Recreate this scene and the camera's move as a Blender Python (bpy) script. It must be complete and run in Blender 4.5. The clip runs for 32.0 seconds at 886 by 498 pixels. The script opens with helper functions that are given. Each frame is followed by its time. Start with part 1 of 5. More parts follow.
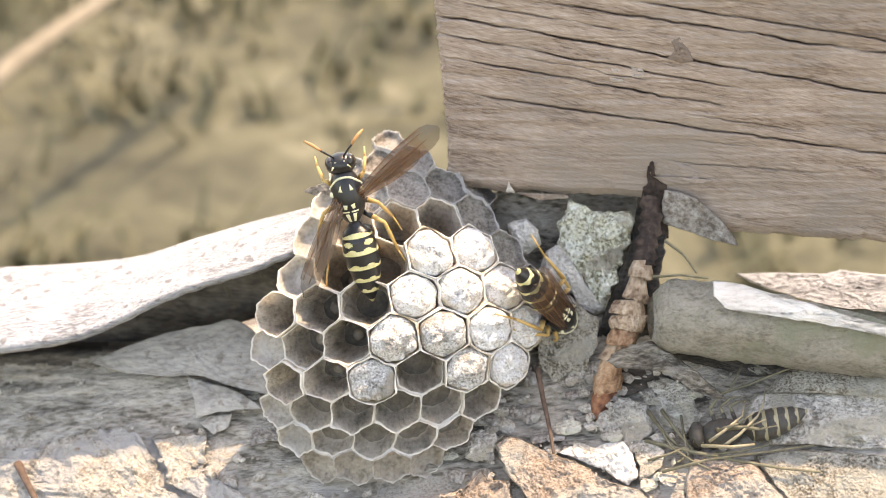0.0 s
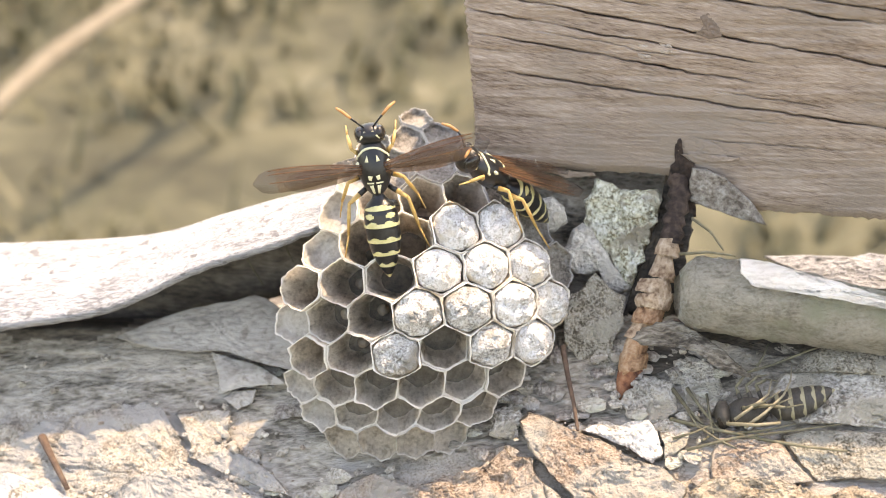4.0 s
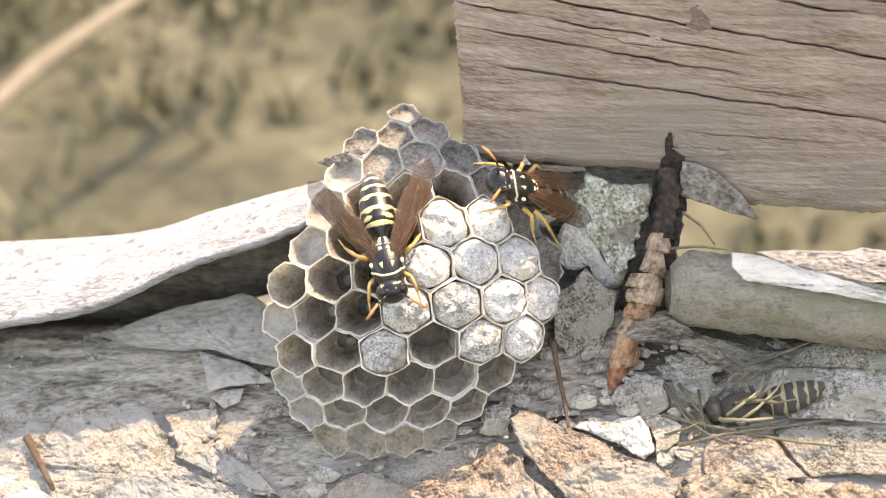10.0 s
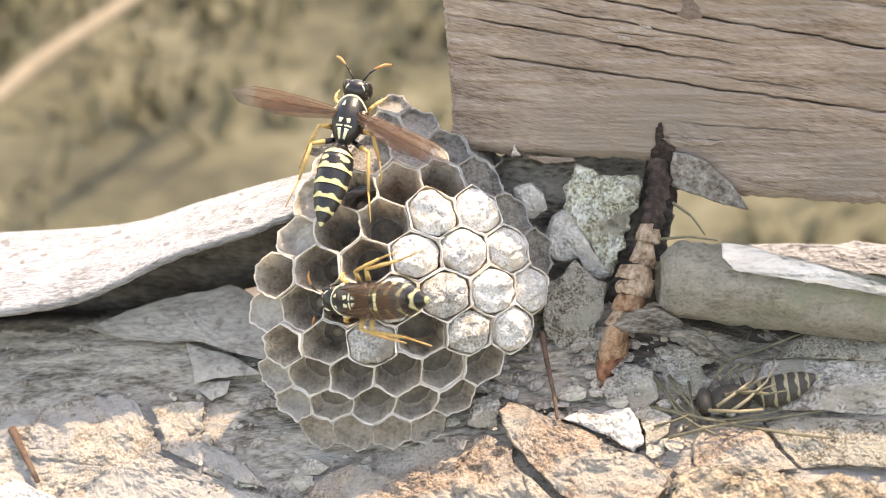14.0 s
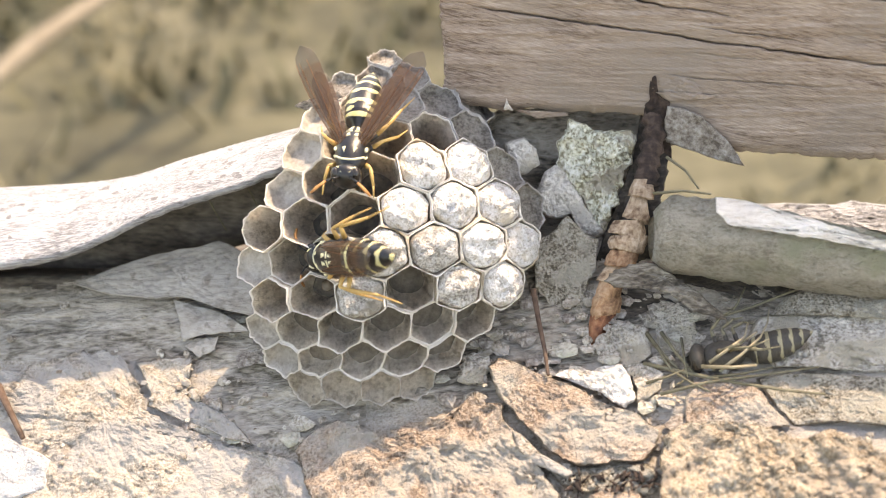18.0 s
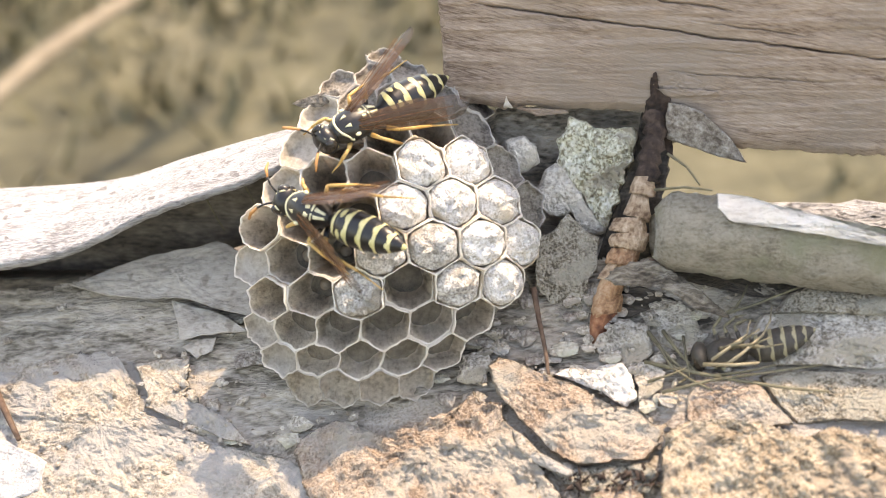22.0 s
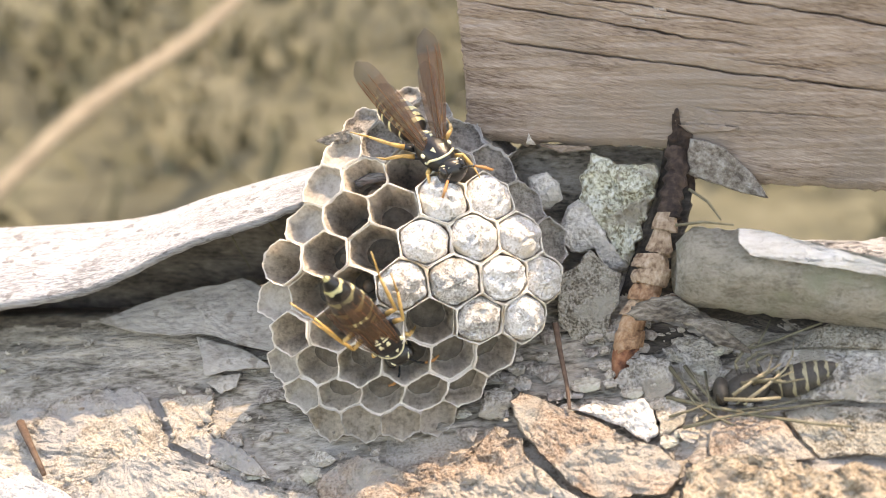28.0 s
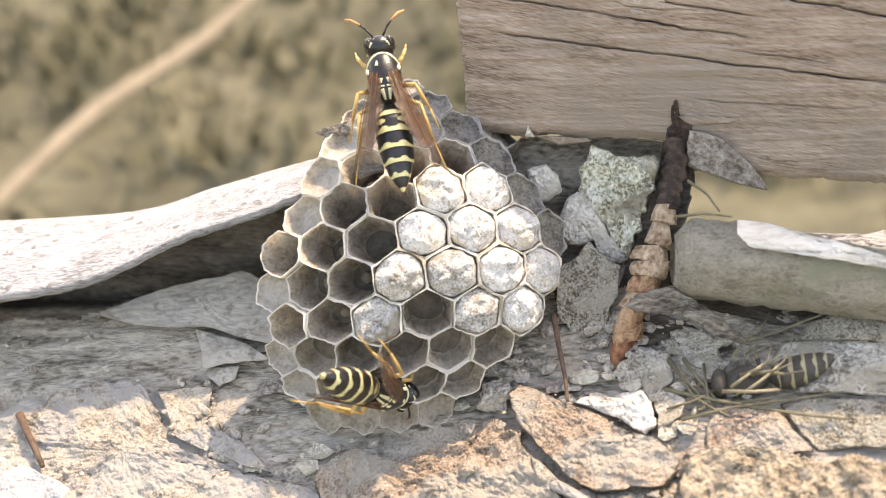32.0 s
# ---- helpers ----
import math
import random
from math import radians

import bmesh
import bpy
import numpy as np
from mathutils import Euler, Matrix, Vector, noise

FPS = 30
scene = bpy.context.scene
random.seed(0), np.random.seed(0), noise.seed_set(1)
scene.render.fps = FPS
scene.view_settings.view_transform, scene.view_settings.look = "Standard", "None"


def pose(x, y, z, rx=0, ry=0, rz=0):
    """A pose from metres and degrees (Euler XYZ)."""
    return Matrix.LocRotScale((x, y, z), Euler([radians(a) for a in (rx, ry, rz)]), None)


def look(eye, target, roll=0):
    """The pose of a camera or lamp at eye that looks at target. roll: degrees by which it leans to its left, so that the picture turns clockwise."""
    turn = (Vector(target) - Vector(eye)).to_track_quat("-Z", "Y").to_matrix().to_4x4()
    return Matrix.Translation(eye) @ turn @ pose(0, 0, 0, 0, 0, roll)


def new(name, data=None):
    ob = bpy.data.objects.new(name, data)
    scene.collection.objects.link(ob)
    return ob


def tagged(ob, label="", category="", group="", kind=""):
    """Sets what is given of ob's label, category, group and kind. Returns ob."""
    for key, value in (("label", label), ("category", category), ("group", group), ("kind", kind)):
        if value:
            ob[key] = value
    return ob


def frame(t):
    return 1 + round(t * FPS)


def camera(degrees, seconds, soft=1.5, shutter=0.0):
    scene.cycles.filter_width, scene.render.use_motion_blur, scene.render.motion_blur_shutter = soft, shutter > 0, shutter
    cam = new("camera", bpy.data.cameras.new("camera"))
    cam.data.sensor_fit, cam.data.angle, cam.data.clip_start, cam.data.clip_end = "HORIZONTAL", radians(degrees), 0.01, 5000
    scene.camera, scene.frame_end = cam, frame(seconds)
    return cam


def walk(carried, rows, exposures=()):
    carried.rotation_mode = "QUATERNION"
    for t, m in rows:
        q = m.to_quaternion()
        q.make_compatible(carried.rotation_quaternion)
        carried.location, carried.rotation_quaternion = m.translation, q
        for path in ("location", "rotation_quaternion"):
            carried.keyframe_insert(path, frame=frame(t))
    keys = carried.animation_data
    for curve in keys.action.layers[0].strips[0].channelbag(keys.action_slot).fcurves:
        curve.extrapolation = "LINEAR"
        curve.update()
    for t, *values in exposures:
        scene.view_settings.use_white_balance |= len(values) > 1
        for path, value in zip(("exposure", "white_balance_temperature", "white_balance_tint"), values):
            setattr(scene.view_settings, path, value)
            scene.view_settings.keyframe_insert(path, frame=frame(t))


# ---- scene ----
cam = camera(30, 32.0, soft=1.0)
cam.data.dof.use_dof, cam.data.dof.focus_distance, cam.data.dof.aperture_fstop = True, 0.179, 32.0
walk(cam, [
    (0.0, pose(-0.00143, -0.15314, 0.09383, 59.521, -0.331, -0.968)),
    (0.5, pose(-0.00131, -0.15333, 0.09326, 59.646, -0.430, -0.780)),
    (1.0, pose(-0.00159, -0.15394, 0.09356, 59.547, -0.471, -0.652)),
    (1.5, pose(-0.00093, -0.15437, 0.09184, 59.462, -0.424, -0.352)),
    (2.0, pose(-0.00103, -0.15406, 0.09164, 59.349, -0.441, -0.195)),
    (2.5, pose(-0.00098, -0.15429, 0.09100, 59.338, -0.458, -0.098)),
    (3.0, pose(-0.00085, -0.15459, 0.09041, 59.463, -0.428, -0.016)),
    (3.5, pose(-0.00069, -0.15449, 0.09078, 59.516, -0.341, 0.134)),
    (4.0, pose(-0.00080, -0.15431, 0.09056, 59.740, -0.261, 0.241)),
    (4.5, pose(-0.00059, -0.15460, 0.08948, 60.053, -0.218, 0.331)),
    (6.5, pose(-0.00041, -0.15414, 0.08950, 60.071, -0.007, 0.225)),
    (7.0, pose(-0.00083, -0.15393, 0.08941, 60.063, -0.068, 0.095)),
    (7.5, pose(-0.00041, -0.15380, 0.08959, 59.983, 0.065, 0.134)),
    (8.0, pose(-0.00012, -0.15386, 0.08906, 60.006, 0.050, 0.140)),
    (8.5, pose(-0.00026, -0.15357, 0.08855, 60.038, -0.037, 0.023)),
    (9.0, pose(-0.00000, -0.15329, 0.08850, 60.000, 0.000, -0.000)),
    (9.5, pose(0.00025, -0.15362, 0.08825, 60.046, 0.016, 0.017)),
    (10.0, pose(-0.00013, -0.15327, 0.08861, 59.961, -0.108, -0.065)),
    (10.5, pose(0.00027, -0.15342, 0.08771, 60.153, -0.202, 0.010)),
    (11.0, pose(0.00049, -0.15332, 0.08693, 60.199, -0.331, 0.006)),
    (11.5, pose(0.00049, -0.15345, 0.08681, 60.257, -0.440, -0.021)),
    (12.0, pose(0.00061, -0.15338, 0.08699, 60.231, -0.415, -0.034)),
    (12.5, pose(0.00049, -0.15317, 0.08667, 60.134, -0.356, -0.167)),
    (13.0, pose(0.00041, -0.15296, 0.08684, 60.064, -0.317, -0.204)),
    (13.5, pose(0.00065, -0.15299, 0.08674, 60.112, -0.282, -0.142)),
    (14.0, pose(0.00060, -0.15299, 0.08633, 60.214, -0.297, -0.150)),
    (14.5, pose(0.00070, -0.15313, 0.08588, 60.377, -0.400, -0.085)),
    (16.5, pose(0.00149, -0.15321, 0.08340, 59.723, -0.683, -0.059)),
    (17.0, pose(0.00173, -0.15300, 0.08338, 59.733, -0.534, 0.008)),
    (17.5, pose(0.00188, -0.15284, 0.08226, 59.822, -0.522, 0.032)),
    (18.0, pose(0.00209, -0.15269, 0.08211, 59.767, -0.460, 0.100)),
    (18.5, pose(0.00222, -0.15236, 0.08164, 59.782, -0.463, 0.121)),
    (19.0, pose(0.00242, -0.15241, 0.08112, 59.878, -0.450, 0.098)),
    (19.5, pose(0.00265, -0.15243, 0.08035, 59.923, -0.422, 0.078)),
    (20.0, pose(0.00256, -0.15220, 0.08031, 59.782, -0.408, 0.023)),
    (20.5, pose(0.00267, -0.15248, 0.07932, 59.846, -0.454, 0.046)),
    (21.0, pose(0.00290, -0.15239, 0.07892, 59.905, -0.373, 0.117)),
    (21.5, pose(0.00304, -0.15234, 0.07922, 60.110, -0.262, 0.183)),
    (22.0, pose(0.00318, -0.15218, 0.07951, 60.357, -0.173, 0.303)),
    (22.5, pose(0.00295, -0.15250, 0.07919, 60.714, -0.201, 0.275)),
    (23.0, pose(0.00323, -0.15261, 0.07957, 60.984, -0.065, 0.394)),
    (23.5, pose(0.00326, -0.15251, 0.07982, 61.473, 0.120, 0.545)),
    (24.0, pose(0.00349, -0.15283, 0.07960, 62.086, 0.142, 0.795)),
    (24.5, pose(0.00361, -0.15318, 0.07958, 62.483, 0.321, 1.029)),
    (26.5, pose(0.00448, -0.15341, 0.07923, 62.485, 0.592, 1.487)),
    (27.0, pose(0.00493, -0.15364, 0.07873, 62.290, 0.598, 1.584)),
    (27.5, pose(0.00515, -0.15339, 0.07849, 62.251, 0.585, 1.655)),
    (28.0, pose(0.00578, -0.15359, 0.07801, 62.246, 0.573, 1.718)),
    (28.5, pose(0.00591, -0.15313, 0.07795, 62.252, 0.667, 1.730)),
    (29.0, pose(0.00589, -0.15340, 0.07793, 62.224, 0.681, 1.702)),
    (29.5, pose(0.00582, -0.15352, 0.07792, 62.219, 0.676, 1.744)),
    (30.0, pose(0.00630, -0.15368, 0.07800, 62.229, 0.786, 1.892)),
    (30.5, pose(0.00662, -0.15376, 0.07756, 62.258, 0.738, 1.996)),
    (31.0, pose(0.00698, -0.15413, 0.07721, 62.343, 0.744, 2.165)),
    (31.5, pose(0.00744, -0.15420, 0.07697, 62.381, 0.745, 2.254)),
    (32.0, pose(0.00760, -0.15373, 0.07682, 62.336, 0.775, 2.213)),
], exposures=[(0.0, 2.40, 9900, 18), (9.0, 2.35, 9900, 18), (20.0, 2.28, 9900, 18), (32.0, 2.29, 9900, 18)])
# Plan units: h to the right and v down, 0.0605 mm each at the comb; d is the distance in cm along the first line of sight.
EYE = Vector((0.0, -0.153287, 0.0885))
AHEAD = Vector((0.0, math.cos(radians(30)), -math.sin(radians(30))))
UP = Vector((0.0, math.sin(radians(30)), math.cos(radians(30))))
RIGHT = Vector((1.0, 0.0, 0.0))
LENS = 784 / math.tan(radians(15))
GROUND_Z = -0.33


def at(h, v, d):
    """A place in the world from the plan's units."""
    return EYE + (AHEAD + RIGHT * ((h - 784) / LENS) + UP * ((441 - v) / LENS)) * (d / 100)


def ledge_d(h, v):
    return 18.15 - 0.00166 * (h - 900) - 0.0045 * (v - 750)


def board_d(h, v):
    return 18.25 - 0.0018 * (h - 1150) + 0.0035 * (v - 232)


# ---- world and sun ----
SUN_TO = Vector((0.28, 0.31, 0.90)).normalized()
world = bpy.data.worlds.new("sky")
scene.world = world
world.use_nodes = True
wn = world.node_tree.nodes
sky = wn.new("ShaderNodeTexSky")
sky.sky_type = "NISHITA"
sky.sun_disc = False
sky.sun_elevation = math.asin(SUN_TO.z)
sky.sun_rotation = math.atan2(SUN_TO.x, SUN_TO.y)
world.node_tree.links.new(sky.outputs[0], wn["Background"].inputs[0])
wn["Background"].inputs[1].default_value = 0.15
sun = new("sun", bpy.data.lights.new("sun", "SUN"))
sun.data.energy = 1.38
sun.data.angle = radians(0.6)
sun.data.color = (1.0, 0.95, 0.88)
sun.matrix_world = look(SUN_TO * 3, (0, 0, 0))


# ---- materials ----
def material(name, colours, scale=200.0, stretch=(1, 1, 1), rough=0.85, bump=0.3, fine=1400.0, metal=0.0, spots=None, subsurface=0.0, vary=0.0, gloss=0.5, fineness=0.45, along=0.0):
    """Surface with colours mixed by coarse and fine grain in metres; spots: (colour, scale, from, to)."""
    m = bpy.data.materials.new(name)
    m.use_nodes = True
    t = m.node_tree
    n, l = t.nodes, t.links
    b = n["Principled BSDF"]
    co = n.new("ShaderNodeTexCoord")
    mp = n.new("ShaderNodeMapping")
    mp.inputs["Scale"].default_value = stretch
    if along:
        # streaks that run along the comb's cells
        mp.vector_type = "TEXTURE"
        mp.inputs["Rotation"].default_value = (radians(-120), 0, 0)
        mp.inputs["Scale"].default_value = (1, 1, along)
    l.new(co.outputs["Object"], mp.inputs[0])
    a = n.new("ShaderNodeTexNoise")
    a.inputs["Scale"].default_value, a.inputs["Detail"].default_value, a.inputs["Roughness"].default_value = scale, 8, 0.7
    l.new(mp.outputs[0], a.inputs[0])
    f = n.new("ShaderNodeTexNoise")
    f.inputs["Scale"].default_value, f.inputs["Detail"].default_value = fine, 4
    l.new(mp.outputs[0], f.inputs[0])
    add = n.new("ShaderNodeMath")
    add.operation = "MULTIPLY_ADD"
    l.new(f.outputs[0], add.inputs[0])
    add.inputs[1].default_value = fineness
    sub = n.new("ShaderNodeMath")
    sub.operation = "SUBTRACT"
    l.new(a.outputs[0], sub.inputs[0])
    sub.inputs[1].default_value = fineness / 2
    l.new(sub.outputs[0], add.inputs[2])
    r = n.new("ShaderNodeValToRGB")
    e = r.color_ramp.elements
    lo, hi = 0.32, 0.68
    e[0].position, e[1].position = lo, hi
    e[0].color, e[1].color = (*colours[0], 1), (*colours[-1], 1)
    for i, c in enumerate(colours[1:-1]):
        x = e.new(lo + (hi - lo) * (i + 1) / (len(colours) - 1))
        x.color = (*c, 1)
    l.new(add.outputs[0], r.inputs[0])
    out = r.outputs[0]
    if spots:
        s = n.new("ShaderNodeTexNoise")
        s.inputs["Scale"].default_value, s.inputs["Detail"].default_value = spots[1], 5
        l.new(co.outputs["Object"], s.inputs[0])
        sr = n.new("ShaderNodeMapRange")
        sr.inputs[1].default_value, sr.inputs[2].default_value = spots[2], spots[3]
        l.new(s.outputs[0], sr.inputs[0])
        mx = n.new("ShaderNodeMix")
        mx.data_type = "RGBA"
        l.new(sr.outputs[0], mx.inputs[0])
        l.new(out, mx.inputs[6])
        mx.inputs[7].default_value = (*spots[0], 1)
        out = mx.outputs[2]
    if vary:
        oi = n.new("ShaderNodeObjectInfo")
        vr = n.new("ShaderNodeMapRange")
        vr.inputs[3].default_value, vr.inputs[4].default_value = 1 - vary, 1 + vary * 0.5
        l.new(oi.outputs["Random"], vr.inputs[0])
        hs = n.new("ShaderNodeHueSaturation")
        l.new(vr.outputs[0], hs.inputs["Value"])
        l.new(out, hs.inputs["Color"])
        out = hs.outputs[0]
    l.new(out, b.inputs["Base Color"])
    b.inputs["Roughness"].default_value = rough
    b.inputs["Metallic"].default_value = metal
    b.inputs["Specular IOR Level"].default_value = gloss
    if subsurface:
        b.inputs["Subsurface Weight"].default_value = subsurface
        b.inputs["Subsurface Radius"].default_value = (0.002, 0.0016, 0.0012)
        b.inputs["Subsurface Scale"].default_value = 1.0
    if bump:
        bp = n.new("ShaderNodeBump")
        bp.inputs["Strength"].default_value = bump
        bp.inputs["Distance"].default_value = 0.0006
        l.new(add.outputs[0], bp.inputs["Height"])
        l.new(bp.outputs[0], b.inputs["Normal"])
    return m


def clear(name, colour, alpha, rough=0.35, veins=0.0):
    """Thin see-through skin: part coloured membrane, part open."""
    m = material(name, [tuple(c * 0.6 for c in colour), colour], 500, (1, 3, 1), rough, 0.15)
    b = m.node_tree.nodes["Principled BSDF"]
    b.inputs["Alpha"].default_value = alpha
    b.inputs["Transmission Weight"].default_value = 0.0
    return m


M_BOARD = material("weathered_board", [(0.155, 0.106, 0.079), (0.288, 0.216, 0.169), (0.36, 0.276, 0.22), (0.44, 0.351, 0.287)], 480, (0.16, 1, 1.1), 0.9, 0.5, 5200, spots=((0.275, 0.223, 0.183), 60, 0.46, 0.66), fineness=0.65)
M_LOG = material("grey_log", [(0.105, 0.09, 0.068), (0.325, 0.292, 0.243), (0.48, 0.44, 0.382)], 380, (0.3, 1, 1), 0.92, 1.0, 2400, spots=((0.45, 0.412, 0.358), 130, 0.56, 0.68), fineness=0.7)
M_CHIP = material("grey_brown_chip", [(0.13, 0.105, 0.085), (0.30, 0.265, 0.23), (0.46, 0.43, 0.39)], 900, (1, 1, 1), 0.92, 0.9, 2600, fineness=0.5)
M_KNOT = material("dark_stain", [(0.15, 0.11, 0.085), (0.25, 0.19, 0.155)], 500, (0.3, 1, 1), 0.9, 0.6, 2600)
M_PLASTER = material("pale_crumbly_stone", [(0.22, 0.185, 0.145), (0.40, 0.355, 0.295), (0.50, 0.455, 0.39)], 420, (1, 1, 1), 0.95, 0.8, 3000, spots=((0.36, 0.34, 0.31), 110, 0.5, 0.58), fineness=0.8)
M_BROWN = material("orange_brown_stone", [(0.18, 0.128, 0.092), (0.34, 0.268, 0.208), (0.45, 0.38, 0.312)], 340, (1, 1, 1), 0.92, 0.9, 3000, spots=((0.37, 0.335, 0.285), 130, 0.48, 0.58), fineness=0.9)
M_YELLOW = material("yellow_sandstone", [(0.22, 0.165, 0.11), (0.40, 0.335, 0.25), (0.51, 0.45, 0.36)], 340, (1, 1, 1), 0.95, 0.9, 3000, spots=((0.32, 0.265, 0.205), 200, 0.54, 0.64), fineness=0.9)
M_DARKRUST = material("dark_rust", [(0.015, 0.010, 0.008), (0.05, 0.032, 0.025), (0.11, 0.075, 0.058)], 420, (1, 1, 1), 0.9, 1.0, 1500)
M_WHITE = material("white_stone", [(0.42, 0.39, 0.345), (0.67, 0.64, 0.595), (0.78, 0.755, 0.71)], 420, (1, 1, 1), 0.9, 0.9, 2600, fineness=0.7)
M_GREY = material("grey_stone", [(0.22, 0.19, 0.15), (0.50, 0.46, 0.395), (0.67, 0.63, 0.555)], 420, (1, 1, 1), 0.92, 1.0, 2600, spots=((0.40, 0.36, 0.285), 190, 0.52, 0.60), vary=0.14, fineness=0.85)
M_SUNWHITE = material("chalky_white_stone", [(0.34, 0.335, 0.325), (0.46, 0.455, 0.45), (0.53, 0.53, 0.525)], 420, (1, 1, 1), 0.92, 0.9, 2600, fineness=0.8)
M_PALEGREY = material("pale_grey_stone", [(0.40, 0.36, 0.30), (0.66, 0.615, 0.54), (0.80, 0.76, 0.69)], 380, (1, 1, 1), 0.92, 1.0, 2600, spots=((0.52, 0.48, 0.41), 220, 0.52, 0.60), fineness=0.8)
M_LICHEN = material("green_lichen", [(0.30, 0.265, 0.17), (0.72, 0.70, 0.54), (0.94, 0.93, 0.82)], 620, (1, 1, 1), 0.95, 1.0, 2400, spots=((0.46, 0.41, 0.32), 260, 0.52, 0.58), fineness=1.0)
M_BLEACHED = material("bleached_bark", [(0.20, 0.20, 0.20), (0.355, 0.355, 0.357), (0.43, 0.43, 0.434)], 300, (0.22, 1, 1), 0.85, 1.0, 3600, spots=((0.19, 0.185, 0.18), 620, 0.62, 0.67), fineness=0.9)
M_BARK = material("grey_green_bark", [(0.27, 0.247, 0.195), (0.455, 0.425, 0.35), (0.57, 0.54, 0.465)], 420, (0.6, 1, 1), 0.92, 0.9, 3000, spots=((0.375, 0.38, 0.275), 150, 0.52, 0.68), fineness=0.55)
M_RUST = material("rust", [(0.09, 0.03, 0.018), (0.28, 0.11, 0.055), (0.42, 0.22, 0.12)], 420, (1, 1, 1), 0.8, 0.8, 1500)
M_RUSTTAN = material("tan_rust", [(0.15, 0.07, 0.035), (0.40, 0.23, 0.13), (0.54, 0.38, 0.25)], 520, (1, 1, 1), 0.85, 0.8, 2200)
M_CRUST = material("pale_crust", [(0.17, 0.10, 0.06), (0.43, 0.31, 0.21), (0.60, 0.48, 0.36)], 520, (1, 1, 1), 0.85, 0.8, 2200, fineness=0.45)
M_PAPER = material("nest_paper", [(0.46, 0.395, 0.315), (0.71, 0.635, 0.535), (0.86, 0.79, 0.695)], 620, (1, 1, 1), 0.9, 0.9, 2600, vary=0.12, fineness=0.6, along=4.0)
M_SPECK = material("speckled_grey_brown_stone", [(0.13, 0.11, 0.08), (0.36, 0.325, 0.26), (0.50, 0.47, 0.40)], 700, (1, 1, 1), 0.95, 1.0, 3400, spots=((0.40, 0.375, 0.31), 260, 0.5, 0.62), fineness=1.0)
M_FIBRE = material("fibrous_dark_bark", [(0.05, 0.04, 0.028), (0.14, 0.118, 0.088), (0.30, 0.268, 0.215)], 520, (0.3, 1, 0.5), 0.92, 1.0, 3200, fineness=0.8)
M_DEEP = material("brown_shaded_cell_wall", [(0.36, 0.298, 0.23), (0.64, 0.56, 0.46), (0.79, 0.715, 0.61)], 620, (1, 1, 1), 0.8, 0.8, 2600, fineness=0.6, along=4.0)
M_OLDPAPER = material("old_grey_paper", [(0.16, 0.14, 0.115), (0.34, 0.305, 0.26), (0.47, 0.43, 0.375)], 520, (1, 1, 1), 0.92, 1.0, 3000, vary=0.16, fineness=0.7, along=3.0)
M_OLDRIM = material("grey_cell_rim", [(0.32, 0.295, 0.26), (0.46, 0.43, 0.39)], 600, (1, 1, 1), 0.85, 0.5, 2600)
M_GUMRIM = material("gummed_cell_rim", [(0.62, 0.56, 0.465), (0.84, 0.79, 0.715)], 500, (1, 1, 1), 0.5, 0.4, 1800, spots=((0.48, 0.35, 0.20), 160, 0.54, 0.66))
M_RIM = material("pale_cell_rim", [(0.72, 0.665, 0.58), (0.90, 0.86, 0.785)], 600, (1, 1, 1), 0.8, 0.4, 2600)
M_PALE = material("pale_cell_side", [(0.50, 0.45, 0.385), (0.67, 0.625, 0.56), (0.78, 0.745, 0.69)], 420, (1, 1, 1), 0.85, 0.6, 2600, vary=0.10, fineness=0.6, along=3.0)
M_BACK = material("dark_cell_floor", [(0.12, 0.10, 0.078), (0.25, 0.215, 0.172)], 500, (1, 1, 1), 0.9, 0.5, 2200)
# black for rot behind the screw and for painted shade in gaps
M_CAVITY = material("black_rot_and_gap_shade", [(0.022, 0.018, 0.014), (0.06, 0.05, 0.04), (0.13, 0.11, 0.09)], 380, (0.3, 1, 1), 0.95, 0.8, 2600)
M_FLAKE = material("grey_bark_flake", [(0.19, 0.168, 0.14), (0.37, 0.343, 0.30), (0.44, 0.412, 0.365)], 300, (0.5, 1, 1), 0.92, 0.6, 1900, spots=((0.24, 0.215, 0.18), 420, 0.62, 0.67), fineness=0.4)
M_SCUFF = material("pale_scuff", [(0.36, 0.30, 0.25), (0.46, 0.39, 0.335)], 900, (0.4, 1, 1), 0.9, 0.3, 2600)
# shade of the hollow under the bark, painted as a dark wood colour
M_HOLLOWSHADE = material("dark_hollow_shade", [(0.05, 0.042, 0.033), (0.14, 0.12, 0.098), (0.25, 0.22, 0.185)], 380, (0.3, 1, 1), 0.95, 0.8, 2600)
M_THINSILK = material("thin_grey_silk", [(0.30, 0.27, 0.235), (0.64, 0.61, 0.56), (0.86, 0.84, 0.81)], 1000, (1, 1, 1), 0.28, 0.8, 4000, vary=0.1, spots=((0.36, 0.33, 0.28), 260, 0.54, 0.62), fineness=0.8, gloss=0.7)
M_SILK = material("white_silk", [(0.44, 0.395, 0.33), (0.75, 0.72, 0.68), (0.87, 0.855, 0.83)], 1000, (1, 1, 1), 0.28, 0.75, 4200, vary=0.10, spots=((0.66, 0.56, 0.42), 260, 0.56, 0.68), fineness=0.9, gloss=0.7)
M_TORN = material("torn_inner_bark", [(0.50, 0.43, 0.35), (0.68, 0.62, 0.54), (0.76, 0.71, 0.64)], 420, (0.25, 1, 1), 0.85, 0.9, 2600)
M_LARVA = material("larva_skin", [(0.20, 0.165, 0.13), (0.34, 0.29, 0.235)], 600, (1, 1, 1), 0.25, 0.2, 1600, subsurface=0.2)
